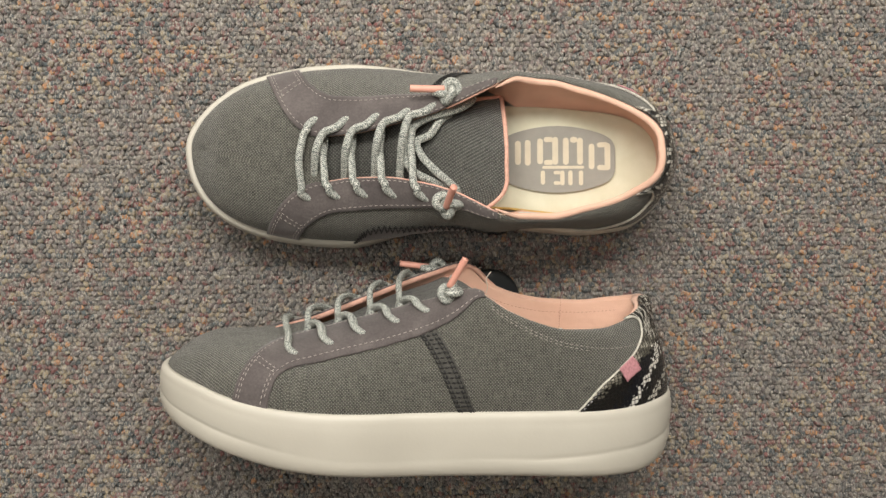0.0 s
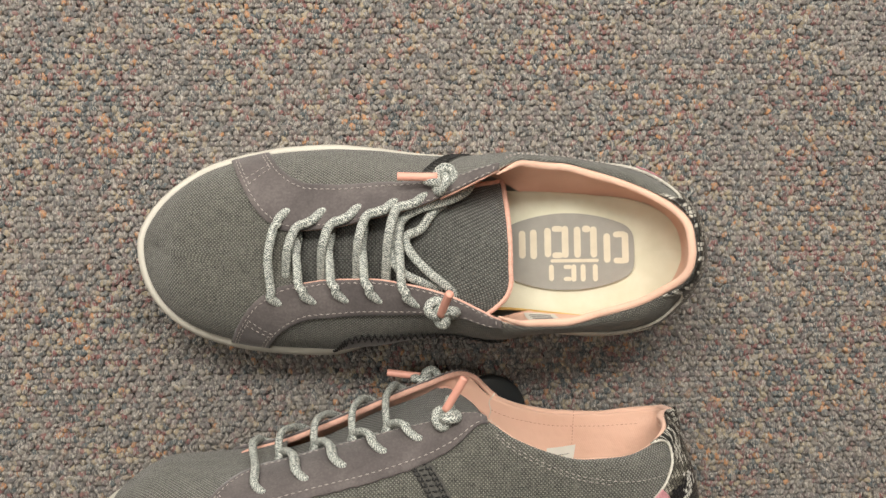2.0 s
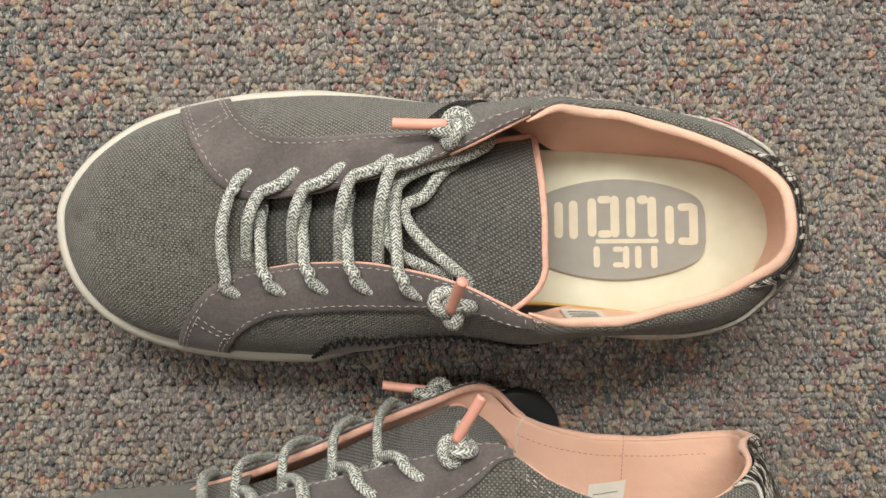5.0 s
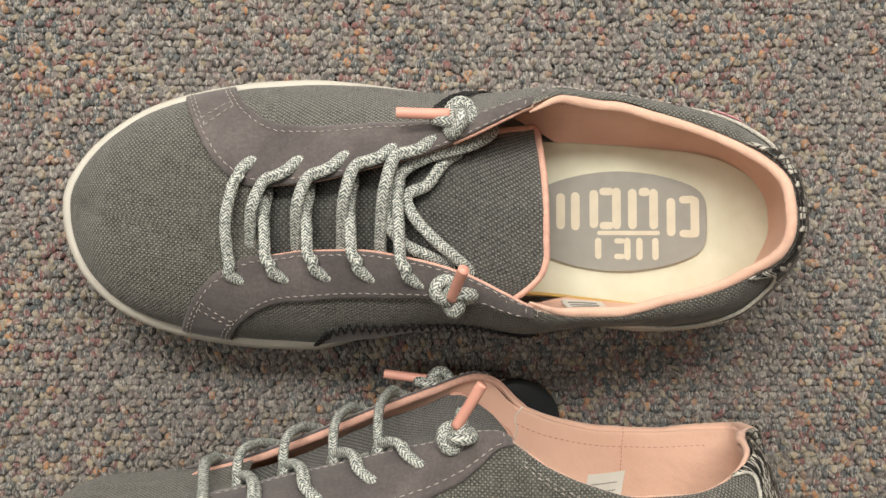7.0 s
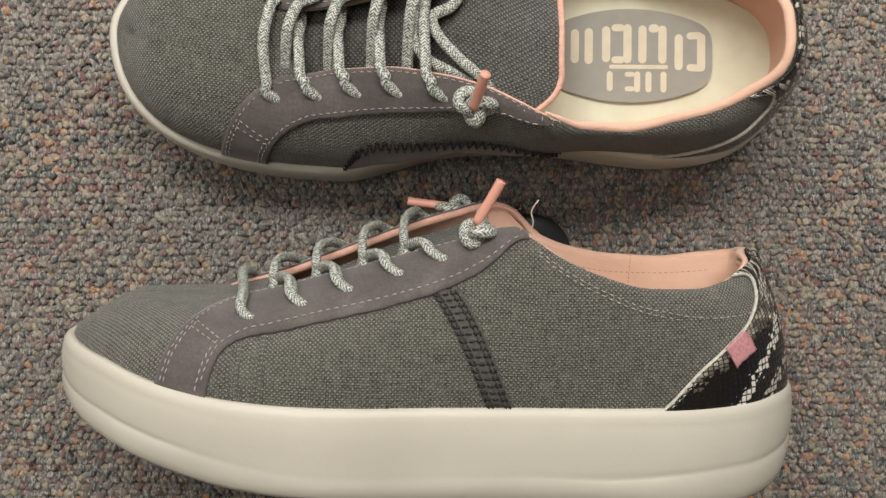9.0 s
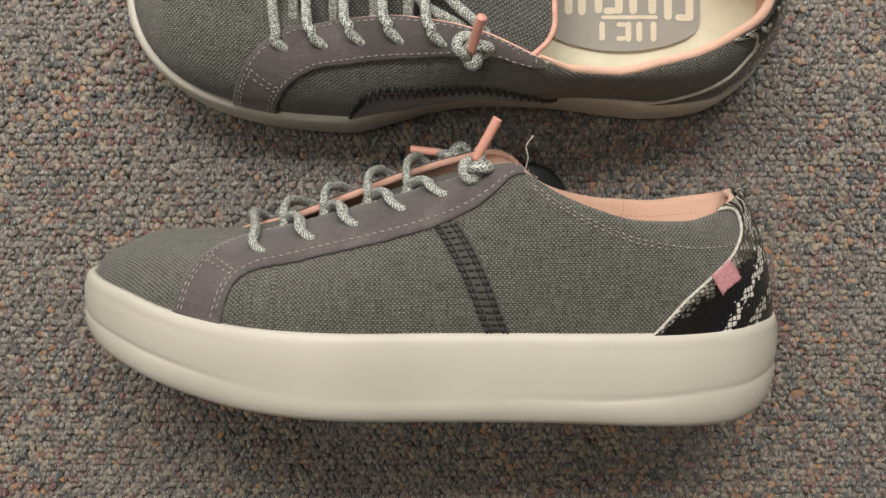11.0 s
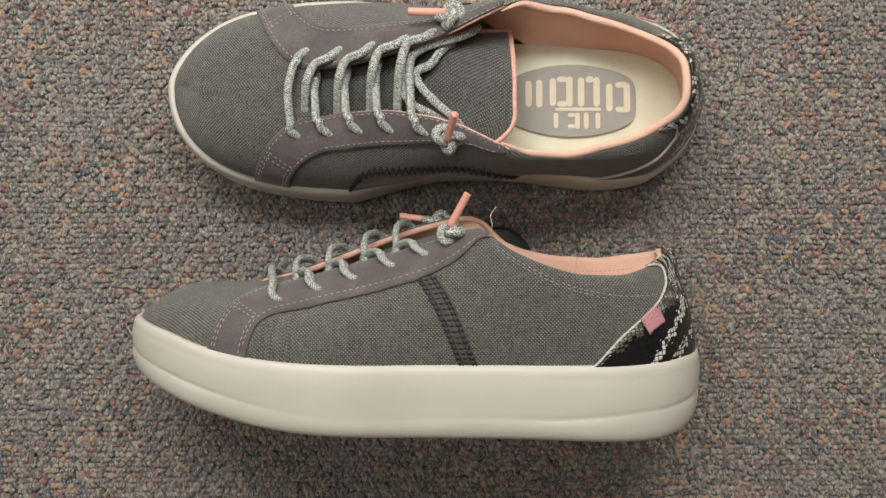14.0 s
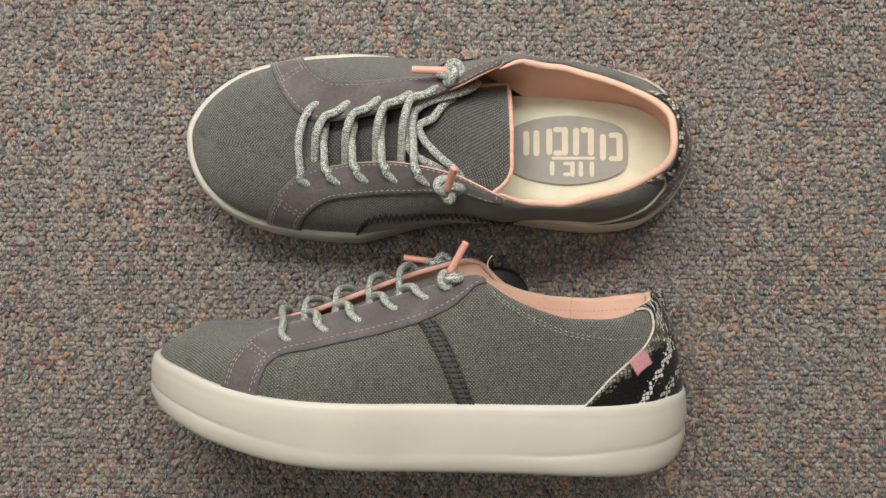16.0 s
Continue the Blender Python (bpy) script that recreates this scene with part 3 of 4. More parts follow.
        lining = part("lining", grid_mesh("lining", real(p), flip=(side * hand < 0)), M_PINK, thing, "pink fabric lining")
        xs = np.linspace(40, 116, 60)
        seam("lining_stitching", [lifted(side, xs, np.full(60, 0.70), -padding(side, 0.70) - 0.1)], M_SEAM, 1.5, 0.8, 0.35, lining, 0.4)
        if side < 0:
            rows = np.linspace(0.30, 0.95, 40)
            seam("lining_seam", [lifted(side, 80 + 2.0 * rows, rows, -padding(side, rows, 81.0)[:, None] - 0.1)], M_SEAM, 1.1, 0.5, 0.35, lining, 0.4)
        # row of stitches below the top line
        xs = np.linspace(33, 119, 90)
        vv = np.interp(xs, (33, 45, 60, 86, 119), (0.84, 0.80, 0.75, 0.67, 0.60))
        if side > 0:
            seam("collar_stitching", [lifted(side, xs, vv, 0.45), lifted(side, xs[:55], vv[:55] - 0.035, 0.45)], M_THREAD, 1.6, 1.2, 0.6, quarter[side], 0.5, 0.1)

    # rolled collar edge, from the tip of one eyestay round the heel to the other
    xs = station_x(np.linspace(station(28), 1, 130))
    edge = {}
    for side in (1, -1):
        brim = lifted(side, xs, np.full(130, 1.0), 0.0)
        run = np.gradient(brim[:, :2], axis=0)
        run /= np.linalg.norm(run, axis=1, keepdims=True)
        inward = np.column_stack([-run[:, 1] * -side, run[:, 0] * -side, np.zeros(130)])
        edge[side] = brim + 1.6 * inward + np.array([0, 0, -1.3])
    ring = np.vstack([edge[1], edge[-1][::-1][1:]])
    run = np.r_[0, np.cumsum(np.linalg.norm(np.diff(ring, axis=0), axis=1))]
    ring[:, 2] += 0.3 * np.sin(run / 7.3) + 0.25 * np.sin(run / 17)
    ring[:, 1] += 0.25 * np.sin(run / 9.1)
    fat = np.clip((ring[:, 0] - 26) / 20, 0.14, 1) ** 0.8
    if mirror:
        # thin on the outer side, padded and folded outwards over the heel and the inner side
        k = np.arange(len(ring))
        fat = fat * np.interp(k, (0, 95, 120, 136, 165, 240, 258), (0.5, 0.5, 0.7, 1.15, 1.35, 1.3, 0.6))
        ring[:, 0] += np.interp(k, (105, 122, 140, 160), (0, 0.5, 0.8, 0))
    rings = tube_points(ring, 1.9, 1.6, 16)
    rough = np.random.default_rng(3).normal(0, 0.010, rings.shape[:2])
    rough = (rough + np.roll(rough, 1, 0) + np.roll(rough, 1, 1)) + 0.03 * np.sin(run / 3.1)[:, None] * np.sin(run / 11)[:, None]
    rings = ring[:, None] + (rings - ring[:, None]) * (fat[:, None] * (1 + rough))[..., None]
    part("collar_edge", grid_mesh("collar_edge", real(rings), wrap_v=True, flip=not mirror, caps=True), M_PINK, thing, "padded pink collar edge")

    # toe: both sides and the bridge between them
    xs = station_x(np.linspace(0, station(-58), 70))
    lat, med = upper(1, xs[:, None], vs[None, :]), upper(-1, xs[:, None], vs[None, :])
    b = np.linspace(0, 1, 14)[None, 1:-1, None]
    bridge = lat[:, -1:] * (1 - b) + med[:, -1:] * b
    gap = np.abs(lat[:, -1, 1] - med[:, -1, 1])[:, None]
    bridge[..., 2] += (0.05 * gap - 3.0 * np.clip((xs[:, None] + 84) / 20, 0, 1)) * np.sin(np.pi * b[..., 0])
    p = np.concatenate([lat, bridge, med[:, ::-1]], 1)
    part("toe_cap", grid_mesh("toe_cap", real(p), flip=not mirror, plan=True), M_LINEN, thing, "grey linen toe")

    # tongue with its pink edge
    xs = np.linspace(-72, 36, 50)[:, None]
    w = np.linspace(-1, 1, 28)[None, :]
    k = np.clip(xs / 36, 0, 1)
    ylat, ymed = TOP_LAT(xs) + 2.5 - 7 * k ** 2, TOP_MED[hand](xs) - 2.5 + 4 * k ** 2
    y = (ylat + ymed) / 2 + w * (ylat - ymed) / 2
    z = TONGUE_Z(xs) - tongue_drop * np.clip((xs + 75) / 30, 0, 1) + 1.7 * max(0, tongue_drop - 2) * np.clip((xs - 4) / 26, 0, 1) - 2.5 * w ** 2 - k * (5 * np.clip(w, 0, 1) + 19 * np.clip(w, 0, 1) ** 2) + 0.5 * np.sin(xs / 7 + 2 * w)
    if mirror:
        # the lying shoe's tongue leans against the inner side, close under its edge
        across = (w + 1) / 2
        z = (TOP_Z_MED[-1](xs) - 5.0 - 3.5 * k) * (1 - across) + (TOP_Z[-1](xs) - 4.0 - 9 * k) * across - 3.0 * np.sin(np.pi * across) + 0.5 * np.sin(xs / 7 + 2 * w)
    p = np.stack([xs - 1.0 * k - 11 * k * (np.clip(-w - 0.55, 0, 1) / 0.45) ** 2, y + 3.5 * k * np.clip(-w, 0, 1), z], -1)
    tongue = thick(part("tongue", grid_mesh("tongue", real(p), flip=mirror), M_TONGUE, thing, "grey linen tongue"), 0.0022)
    rim = np.vstack([p[-9:, -1], p[-1, ::-1], p[-9:, 0][::-1]]) + (0.6, 0, -0.8)
    tube("tongue_edge", spline(rim[::3], 50), M_PINK_EDGE, 1.5, 1.3, 8, tongue, "pink bound tongue edge")

    # eyestays with their stitches, and the pink edge that shows inside them
    q = np.linspace(0, 1, 90)[:, None]
    w = np.linspace(0, 1, 16)[None, :]
    for side in (1, -1):
        ragged = 0.005 * np.sin(q * 130) + 0.004 * np.sin(q * 57 + side)
        p = stay_at(side, q, w + ragged * w, 1.5, rise[side])
        stay = thick(part("eyestay", grid_mesh("eyestay", real(p), flip=(side * hand < 0)), M_SUEDE, thing, "brownish grey suede eyestay"), 0.0014, -1)
        s = np.linspace(0, 1, 200)
        rows = [stay_at(side, 0.10 + 0.88 * s, 0.10, 1.75, rise[side]), stay_at(side, 0.06 + 0.93 * s, 0.88, 1.75, rise[side]), stay_at(side, 0.02 + 0.22 * s, 0.17, 1.75, rise[side]), stay_at(side, 0.02 + 0.22 * s, 0.80, 1.75, rise[side]),
                stay_at(side, 0.02 + 0.1 * s, 0.10, 1.75, rise[side]), stay_at(side, 0.215 + 0 * s, 0.12 + 0.76 * s, 1.75, rise[side]), stay_at(side, 0.24 + 0 * s, 0.12 + 0.76 * s, 1.75, rise[side]),
                stay_at(side, 0.985 + 0 * s, 0.12 + 0.75 * s, 1.75, rise[side])]
        seam("stitching", rows, M_THREAD, 1.7, 1.2, 0.45, stay, 0.5, 0.12)
        xs = np.linspace(4 if side > 0 else -58 if hand > 0 else -80, 44 if mirror and side < 0 else 30, 60)
        tube("throat_edge", lifted(side, xs, np.full(60, 0.985), 0.0) + (0, -0.7 * side, -0.5), M_PINK_EDGE, 0.55, 0.9 if hand > 0 else 1.6, 6, quarter[side], "pink raw edge of the throat")

    # black-stitched webbing on the outer side, curved arch panel on the inner side
    s = np.linspace(0, 1, 40)[:, None]
    w = np.linspace(0, 1, 7)[None, :]
    mid = 24 - 23 * s + 1.5 * np.sin(np.pi * s)
    p = lifted(1, mid + (w - 0.5) * 8.5, 0.01 + 0.61 * s + 0.02 * w, 0.35)
    part("side_webbing", grid_mesh("side_webbing", real(p), flip=(hand < 0)), M_STRIPE, quarter[1], "dark webbing strip with black stitches")
    s1 = np.linspace(0, 1, 60)
    mid1 = 24 - 23 * s1 + 1.5 * np.sin(np.pi * s1)
    seam("black_stitching", [lifted(1, mid1 + o, 0.012 + 0.61 * s1, 0.6) for o in (-3.7, -2.2, 2.2, 3.7)] + [lifted(1, np.interp(t, s1, mid1) + np.linspace(-4.1, 4.1, 20), 0.012 + 0.61 * t, 0.55) for t in np.linspace(0.02, 0.98, 20)], M_BLACK, 2.2, 0.5, 0.9, quarter[1], 1.0, 0.15)
    crest = smooth_curve((-46, 0.0), (-43, 0.23), (-37, 0.40), (-27, 0.46), (-3, 0.44), (18, 0.46), (28, 0.46), (35, 0.36), (40, 0.18), (43, 0.0))
    xs = np.linspace(-45.8, 42.8, 90)[:, None]
    p = lifted(-1, xs, crest(xs) * np.linspace(0, 1, 10)[None, :], 0.7)
    arch = part("arch_panel", grid_mesh("arch_panel", real(p), flip=(hand > 0)), M_SUEDE, quarter[-1], "suede arch panel with black zigzag stitch")
    xz = np.r_[np.linspace(-45.6, -38, 13), np.linspace(-36.5, 42.5, 54)]
    zig = np.where(np.arange(67) % 2 == 0, -0.06, 0.055)
    paths = []
    for i in range(66):
        a = lifted(-1, xz[i:i + 2], np.clip(crest(xz[i:i + 2]) + zig[i:i + 2], 0.01, 1), 1.2)
        paths.append(np.array([a[0], (a[0] + a[1]) / 2, a[1]]))
    seam("zigzag_stitching", [np.vstack([q2 for q2 in paths])], M_BLACK, 2.6, 0.1, 0.95, arch, 0.9)

    # scaled heel patch round the back, its pale edge, and the rose tab
    vv = np.linspace(0.0, 0.985, 26)[None, :]
    u = np.linspace(0, 1, 34)[:, None]
    start = station(PATCH_X(vv))
    lat = lifted(1, station_x(start + (1 - start) * u), vv + 0 * u, 0.8)
    med = lifted(-1, station_x(start + (1 - start) * u), vv + 0 * u, 0.8)
    p = np.concatenate([lat[:-1], med[::-1]], 0)
    patch = thick(part("heel_patch", grid_mesh("heel_patch", real(p), flip=(hand < 0), own=True), M_SNAKE, thing, "glossy black and white snake-print heel patch"), 0.0008)
    for side in (1, -1):
        v1 = np.linspace(0, 0.985, 40)
        tube("patch_edge", lifted(side, PATCH_X(v1) + 0.3, v1, 0.9), M_PIPING, 0.75, 0.75, 6, patch, "pale raw edge")
    s = np.linspace(0, 1, 12)[:, None]
    w = np.linspace(0, 1, 8)[None, :]
    v0 = 0.46 + 0.075 * w
    fray = 1.2 * np.sin(w * 40) + 0.6 * np.sin(w * 23)
    p = lifted(1, PATCH_X(v0) - 1.5 + (4.9 + fray) * s, v0 - 0.12 * s, 1.7)
    tab = thick(part("tab", grid_mesh("tab", real(p), flip=(hand < 0)), M_TAB, patch, "rose pink embroidered tab"), 0.0007)
    seam("tab_thread", [lifted(1, PATCH_X(0.462 + 0.07 * t) - 1.0 + (5.1 + 1.6 * math.sin(t * 40)) * s1, 0.462 + 0.07 * t - 0.12 * s1, 2.0) for t in np.linspace(0, 1, 14)], M_TAB, 6.8, 0.2, 0.8, tab, 0.6)

    # footbed with printed badge
    ring, _ = outline(81, 10.5)
    ring = ring - (0, 1.8)
    ring[:, 1] -= 5.0 * np.clip(ring[:, 1] / 20, 0, 1) * np.clip((ring[:, 0] - 5) / 30, 0, 1) * np.clip((135 - ring[:, 0]) / 50, 0, 1)
    cy = (OUT_LAT(ring[:, 0]) + OUT_MED(ring[:, 0])) / 2
    rows = []
    for f, dz in ((0.0, 7.5), (0.5, 7.2), (0.8, 7.0), (0.93, 6.8), (0.97, 6.3), (0.985, 5.2), (0.985, 0.5)):
        rows.append(np.column_stack([ring[:, 0] * (0.96 + 0.04 * f), cy * (1 - f) + ring[:, 1] * f, bed_z(ring[:, 0]) + dz + 3.0 * np.clip((ring[:, 0] - 95) / 40, 0, 1) * f]))
    bed = part("footbed", grid_mesh("footbed", real(np.array(rows)), wrap_v=True, flip=mirror), M_FOOT, thing, "cream cushioned footbed with a grey badge")
    ridge = [(x, OUT_MED(x) + 10.2, bed_z(x) + 5.6) for x in np.linspace(28, 92, 20)]
    tube("foam_edge", ridge, M_FOAM_EDGE, 0.9, 1.4, 6, bed, "yellow foam edge")
    level = 8.0
    oval = []
    for sgn in (1, -1):
        for e in np.sin(np.linspace(-math.pi / 2, math.pi / 2, 41)) * sgn:
            oval.append((68.5 - 33.0 * e, -3.2 + sgn * (18.8 - 7.6 * e * e) * (1 - abs(e) ** 14) ** 0.25))
    oval = oval[:40] + oval[41:81]

    def printed(name, loop, z, mat, parent, label=""):
        me = flat_shape(name, [(0.001 * x, 0.001 * hand * y) for x, y in (loop if hand > 0 else loop[::-1])], z * 0.001)
        return part(name, me, mat, parent, label)
    badge = printed("badge", oval, level, M_BADGE, bed, "grey barrel-shaped badge print")
    for step, (x0, y0, x1, y1, wd) in enumerate(((97, -5, 97, 9, 3), (88, -4.5, 88, 8.5, 3), (92.5, 9.6, 96, 9.8, 2.6), (92.5, -5.2, 96, -5.4, 2.6), (81.5, -1.5, 81.5, 12.5, 3), (73.5, -1.5, 73.5, 12.5, 3), (77.5, 13, 78.5, 13, 3),
                               (67.5, -1.5, 67.5, 13, 3), (59, -1, 59, 12, 3), (62.5, 13.2, 65, 13.2, 2.6), (62.5, -1.8, 65, -1.8, 2.6), (52, -2, 52, 11, 3), (46.5, -1.5, 46.5, 10.5, 3),
                               (61, -5.0, 83, -5.0, 1.5), (82, -8.5, 82, -15.5, 2.2), (76, -8.5, 76, -15.5, 2.2), (71.5, -8.5, 71.5, -15.5, 2.2), (67.5, -8.5, 69.5, -8.5, 1.8),
                               (67.5, -15.3, 69.5, -15.3, 1.8), (60.5, -8.5, 60.5, -15, 2.2))):
        printed("print_bar", round_bar(x0, 0.86 * y0 - 3.4, x1, 0.86 * y1 - 3.4, wd * 1.1), level + 0.12 + 0.05 * (step % 4), M_INK, badge)

    # care label on the inner lining
    s = np.linspace(0, 1, 10)[:, None]
    w = np.linspace(0, 1, 8)[None, :]
    at = 46 if hand > 0 else 65
    v0 = 0.14 + 0.34 * w + 0.04 * s
    p = lifted(-1, at + 15 * s + 3 * w, v0, -padding(-1, v0)[..., None] - 0.5)
    label = part("care_label", grid_mesh("care_label", real(p), flip=(hand > 0)), M_LABEL, thing, "small white care label with grey lines")
    for i in range(5):
        t = np.linspace(0.12, 0.82, 12)
        v0 = 0.14 + 0.34 * (0.2 + 0.15 * i) + 0.04 * t
        tube("print_line", lifted(-1, at + 15 * t + 3 * (0.2 + 0.15 * i), v0, -padding(-1, v0)[..., None] - 0.7), M_GREYINK, 0.35, 0.2, 4, label)

    # laces: one straight bar, crossing strands, and the two ends that run to the knots
    holes = {1: [(-67, eyelets), (-50, eyelets + 0.01), (-34, eyelets + 0.02), (-18, eyelets + 0.03), (-5, eyelets + 0.04)] if hand > 0 else [(-67, 0.68), (-49, 0.73), (-33, 0.77), (-16, 0.81), (-1, 0.85)], -1: [(-71, 0.87), (-55, 0.87), (-40, 0.87), (-25, 0.87), (-9, 0.87)]}

    def lace(points, n=36, wide=2.1):
        tube("lace", spline(points, n), M_LACE, wide, 1.7, 12, None, "grey and white flecked round lace")

    def over(side, i, back=2.0):
        """The three points by which a strand leaves its hole and rises over the throat's edge."""
        e = lifted(side, holes[side][i][0] - back, 0.985, 4.2 if side > 0 else 3.7)
        m = lifted(side, holes[side][i][0] - 0.4 * back, (holes[side][i][1] + 1) / 2, 4.0 if side > 0 else 3.5)
        return [lifted(side, holes[side][i][0] + 4.5, holes[side][i][1] - 0.05, -0.5), lifted(side, holes[side][i][0] + 1.6, holes[side][i][1] - 0.03, 0.9), lifted(side, holes[side][i][0] - 1.0, holes[side][i][1] + 0.02, 3.0), m, e]

    a, b = over(1, 0, 3.0), over(-1, 0, 0.5)
    lace(a + [(a[-1] + b[-1]) / 2 + (-1.5, 0, 2.5)] + b[::-1])
    if hand > 0:
        for i in range(1, 5):
            for side in (1, -1):
                a = over(side, i, 9.0 if side > 0 else 3.0)
                xe = holes[side][i][0] - (16.5 if side > 0 else 6.0)
                under = lifted(-side, xe, 0.93, -4.5 - (1.5 if side > 0 else 0))
                lead = lifted(-side, xe + 1.0, 1.0, -2.6)
                lead[1] += 3.0 * side
                lift = 4.0 if side > 0 else 0.6
                lace(a + [a[-1] * 0.62 + lead * 0.38 + (-1.5 if side > 0 else -0.5, 0, lift), a[-1] * 0.3 + lead * 0.7 + (-1.0, 0, lift * 0.6), lead, under])
    else:
        # slack strands of the lying shoe: from each outer hole into the throat, and out again in an arc over the inner edge
        for i in range(1, 5):
            a = over(1, i, 5.0)
            dive = a[-1] + np.array([-3.5, -4.5, -2.5])
            lace(a + [dive, dive + np.array([-1.5, -3.0, -5.0])], 36, 2.7)
            hx = holes[1][i][0]
            base, far = lifted(1, hx - 10, 0.985, 0.6), lifted(-1, hx - 7, 1.0, 3.0)
            lace([base + np.array([-1.0, -2.0, -5.5]), base + np.array([-0.6, -2.6, 0.5]), base * 0.72 + far * 0.28 + (-2.0, 0, 4.0), base * 0.4 + far * 0.6 + (-2.2, 0, 5.2), far + np.array([0.5, 1.0, 2.6]),
                  lifted(-1, hx - 4, 0.93, 3.4), lifted(-1, hx - 2, 0.86, 2.0), lifted(-1, hx, 0.83, -0.5)])
    top = float(TONGUE_Z(0)) - tongue_drop + 3.2
    lace([(19, 26.5, top - 6), (16, 22.5, top - 2), (8.5, 18.4, top + 1), (-4.5, 14.7, top + 1), (-13.4, 9, top + 0.5), (-18.1, -3.7, top + 1.5), (-13.7, -13, top + 1), (-5.4, -17.7, top), (2, -21, top - 4), (6, -25, top - 7)], 60)
    lace([(7, 17.5, top - 5), (3, 15, top - 2.5), (-0.4, 11.3, top - 1), (-4.5, 5.6, top), (-11.1, 2, top - 0.5), (-9, -5, top + 0.5), (-2, -12.9, top + 1.5), (5.1, -18.8, top + 0.5), (11, -24, top - 4), (14, -28, top - 7)], 60)

    # frayed fibres at the tips of the eyestays and at the tongue's outer corner
    hair = np.random.default_rng(21)
    for name, host, mat, spots in (("frayed_fibres", quarter[1], M_FRAY, [lifted(1, x, 0.985, 0.6) for x in np.linspace(24, 34, 26)]), ("frayed_fibres", quarter[-1], M_FRAY, [lifted(-1, x, 0.985, 0.6) for x in np.linspace(20, 34, 26)]),
                                   ("frayed_fibres", tongue, M_FRAY, [rim[k % 14] + hair.normal(0, 0.5, 3) for k in range(40)])):
        bits = []
        for spot in spots:
            way = hair.normal(0, 1, 3) * (1.0, 0.9, 0.7)
            bits.append(stitch_mesh(name, real(spline([spot, spot + 0.5 * way + hair.normal(0, 0.3, 3), spot + 1.1 * way], 6)), 0.00075, 0.0, 0.00022, 0.00022))
        tagged(part(name, joined(name, bits), mat, host, "pale frayed fibres"), kind="stuff")

    # knots with pink rubber ends
    for side in (1, -1):
        kx = knots[side]
        kv = 0.93 if mirror and side > 0 else 0.84
        c = lifted(side, kx, kv, 4.0)
        t = np.linspace(0, 2 * np.pi, 60)
        coil = np.stack([np.sin(t) + 1.9 * np.sin(2 * t), np.cos(t) - 1.9 * np.cos(2 * t), -1.1 * np.sin(3 * t)], 1) * 2.0
        n = lifted(side, kx, kv, 5.0) - lifted(side, kx, kv, 4.0)
        along = lifted(side, kx + 1, kv, 4.0) - lifted(side, kx, kv, 4.0)
        along /= np.linalg.norm(along)
        across = np.cross(n, along)
        wide, high = (0.85, 1.25) if mirror and side > 0 else (1.15, 1.0)
        path = c + coil[:, :1] * along * wide + coil[:, 1:2] * across * high + coil[:, 2:] * n
        me = grid_mesh("knot", real(tube_points(path, 2.2, 2.0, 12)), wrap_u=False, wrap_v=True, flip=not mirror, caps=True)
        knot = part("knot", me, M_LACE, thing, "knotted end of the flecked lace")
        way = np.array(aglets[side], float)
        way /= np.linalg.norm(way)
        start = c + n * 2.0 + way * 0.8
        bend = np.cross(way, n) * 0.6
        ag = [start + way * d + bend * (d / 15) ** 2 for d in np.r_[np.linspace(0, 17.4, 12), 17.41]]
        tube("lace_end", ag, M_AGLET, 1.85, 1.8, 14, knot, "pink rubber-dipped lace end", taper=False)
    return thing


def settle(ob, m, depth):
    """Sets a thing down at the pose m, so that its lowest point lies at the height depth."""
    ob.matrix_basis = m
    lows = []
    for o in ob.children_recursive:
        if o.type == "MESH":
            co = np.empty(len(o.data.vertices) * 3)
            o.data.vertices.foreach_get("co", co)
            co = co.reshape(-1, 3)
            r = np.array(m.to_3x3())
            lows.append((co @ r.T)[:, 2].min())
    ob.matrix_basis = Matrix.Translation((0, 0, depth - m.translation.z - min(lows))) @ m
    return ob


right = sneaker(1, 2.0, {1: (-1.0, -0.02, 0.05), -1: (0.12, 0.5, 0.8)}, {1: 5.5, -1: 5.3}, 0.90, {1: 0.08, -1: 0.08})
settle(right, pose(0.014, 0.049, 0), -0.0015)
tagged(right, "grey linen low-top sneaker standing upright on the carpet", "shoe", "pair of sneakers")
left = sneaker(-1, 9.0, {1: (0.42, 0.30, 0.85), -1: (-1.0, -0.1, 0.05)}, {1: 15.0, -1: 9.0}, 0.66, {1: -0.075, -1: 0.0})
settle(left, pose(0.0034, -0.1117, 0, 0, 0, -1.8) @ pose(0, 0, 0, -90 + 10.0), -0.002)
tagged(left, "grey linen low-top sneaker lying on its side on the carpet", "shoe", "pair of sneakers")

tip = lifted(1, 30, 0.98, 1.5)
part("loose_thread", grid_mesh("loose_thread", tube_points(spline([tip, tip + (0.5, 2, 4), tip + (-0.5, 3.5, 8), tip + (1.5, 5, 12)], 16) * (0.001, -0.001, 0.001), 0.00024, None, 6), wrap_v=True, caps=True), M_FRAY, left, "loose pale thread")

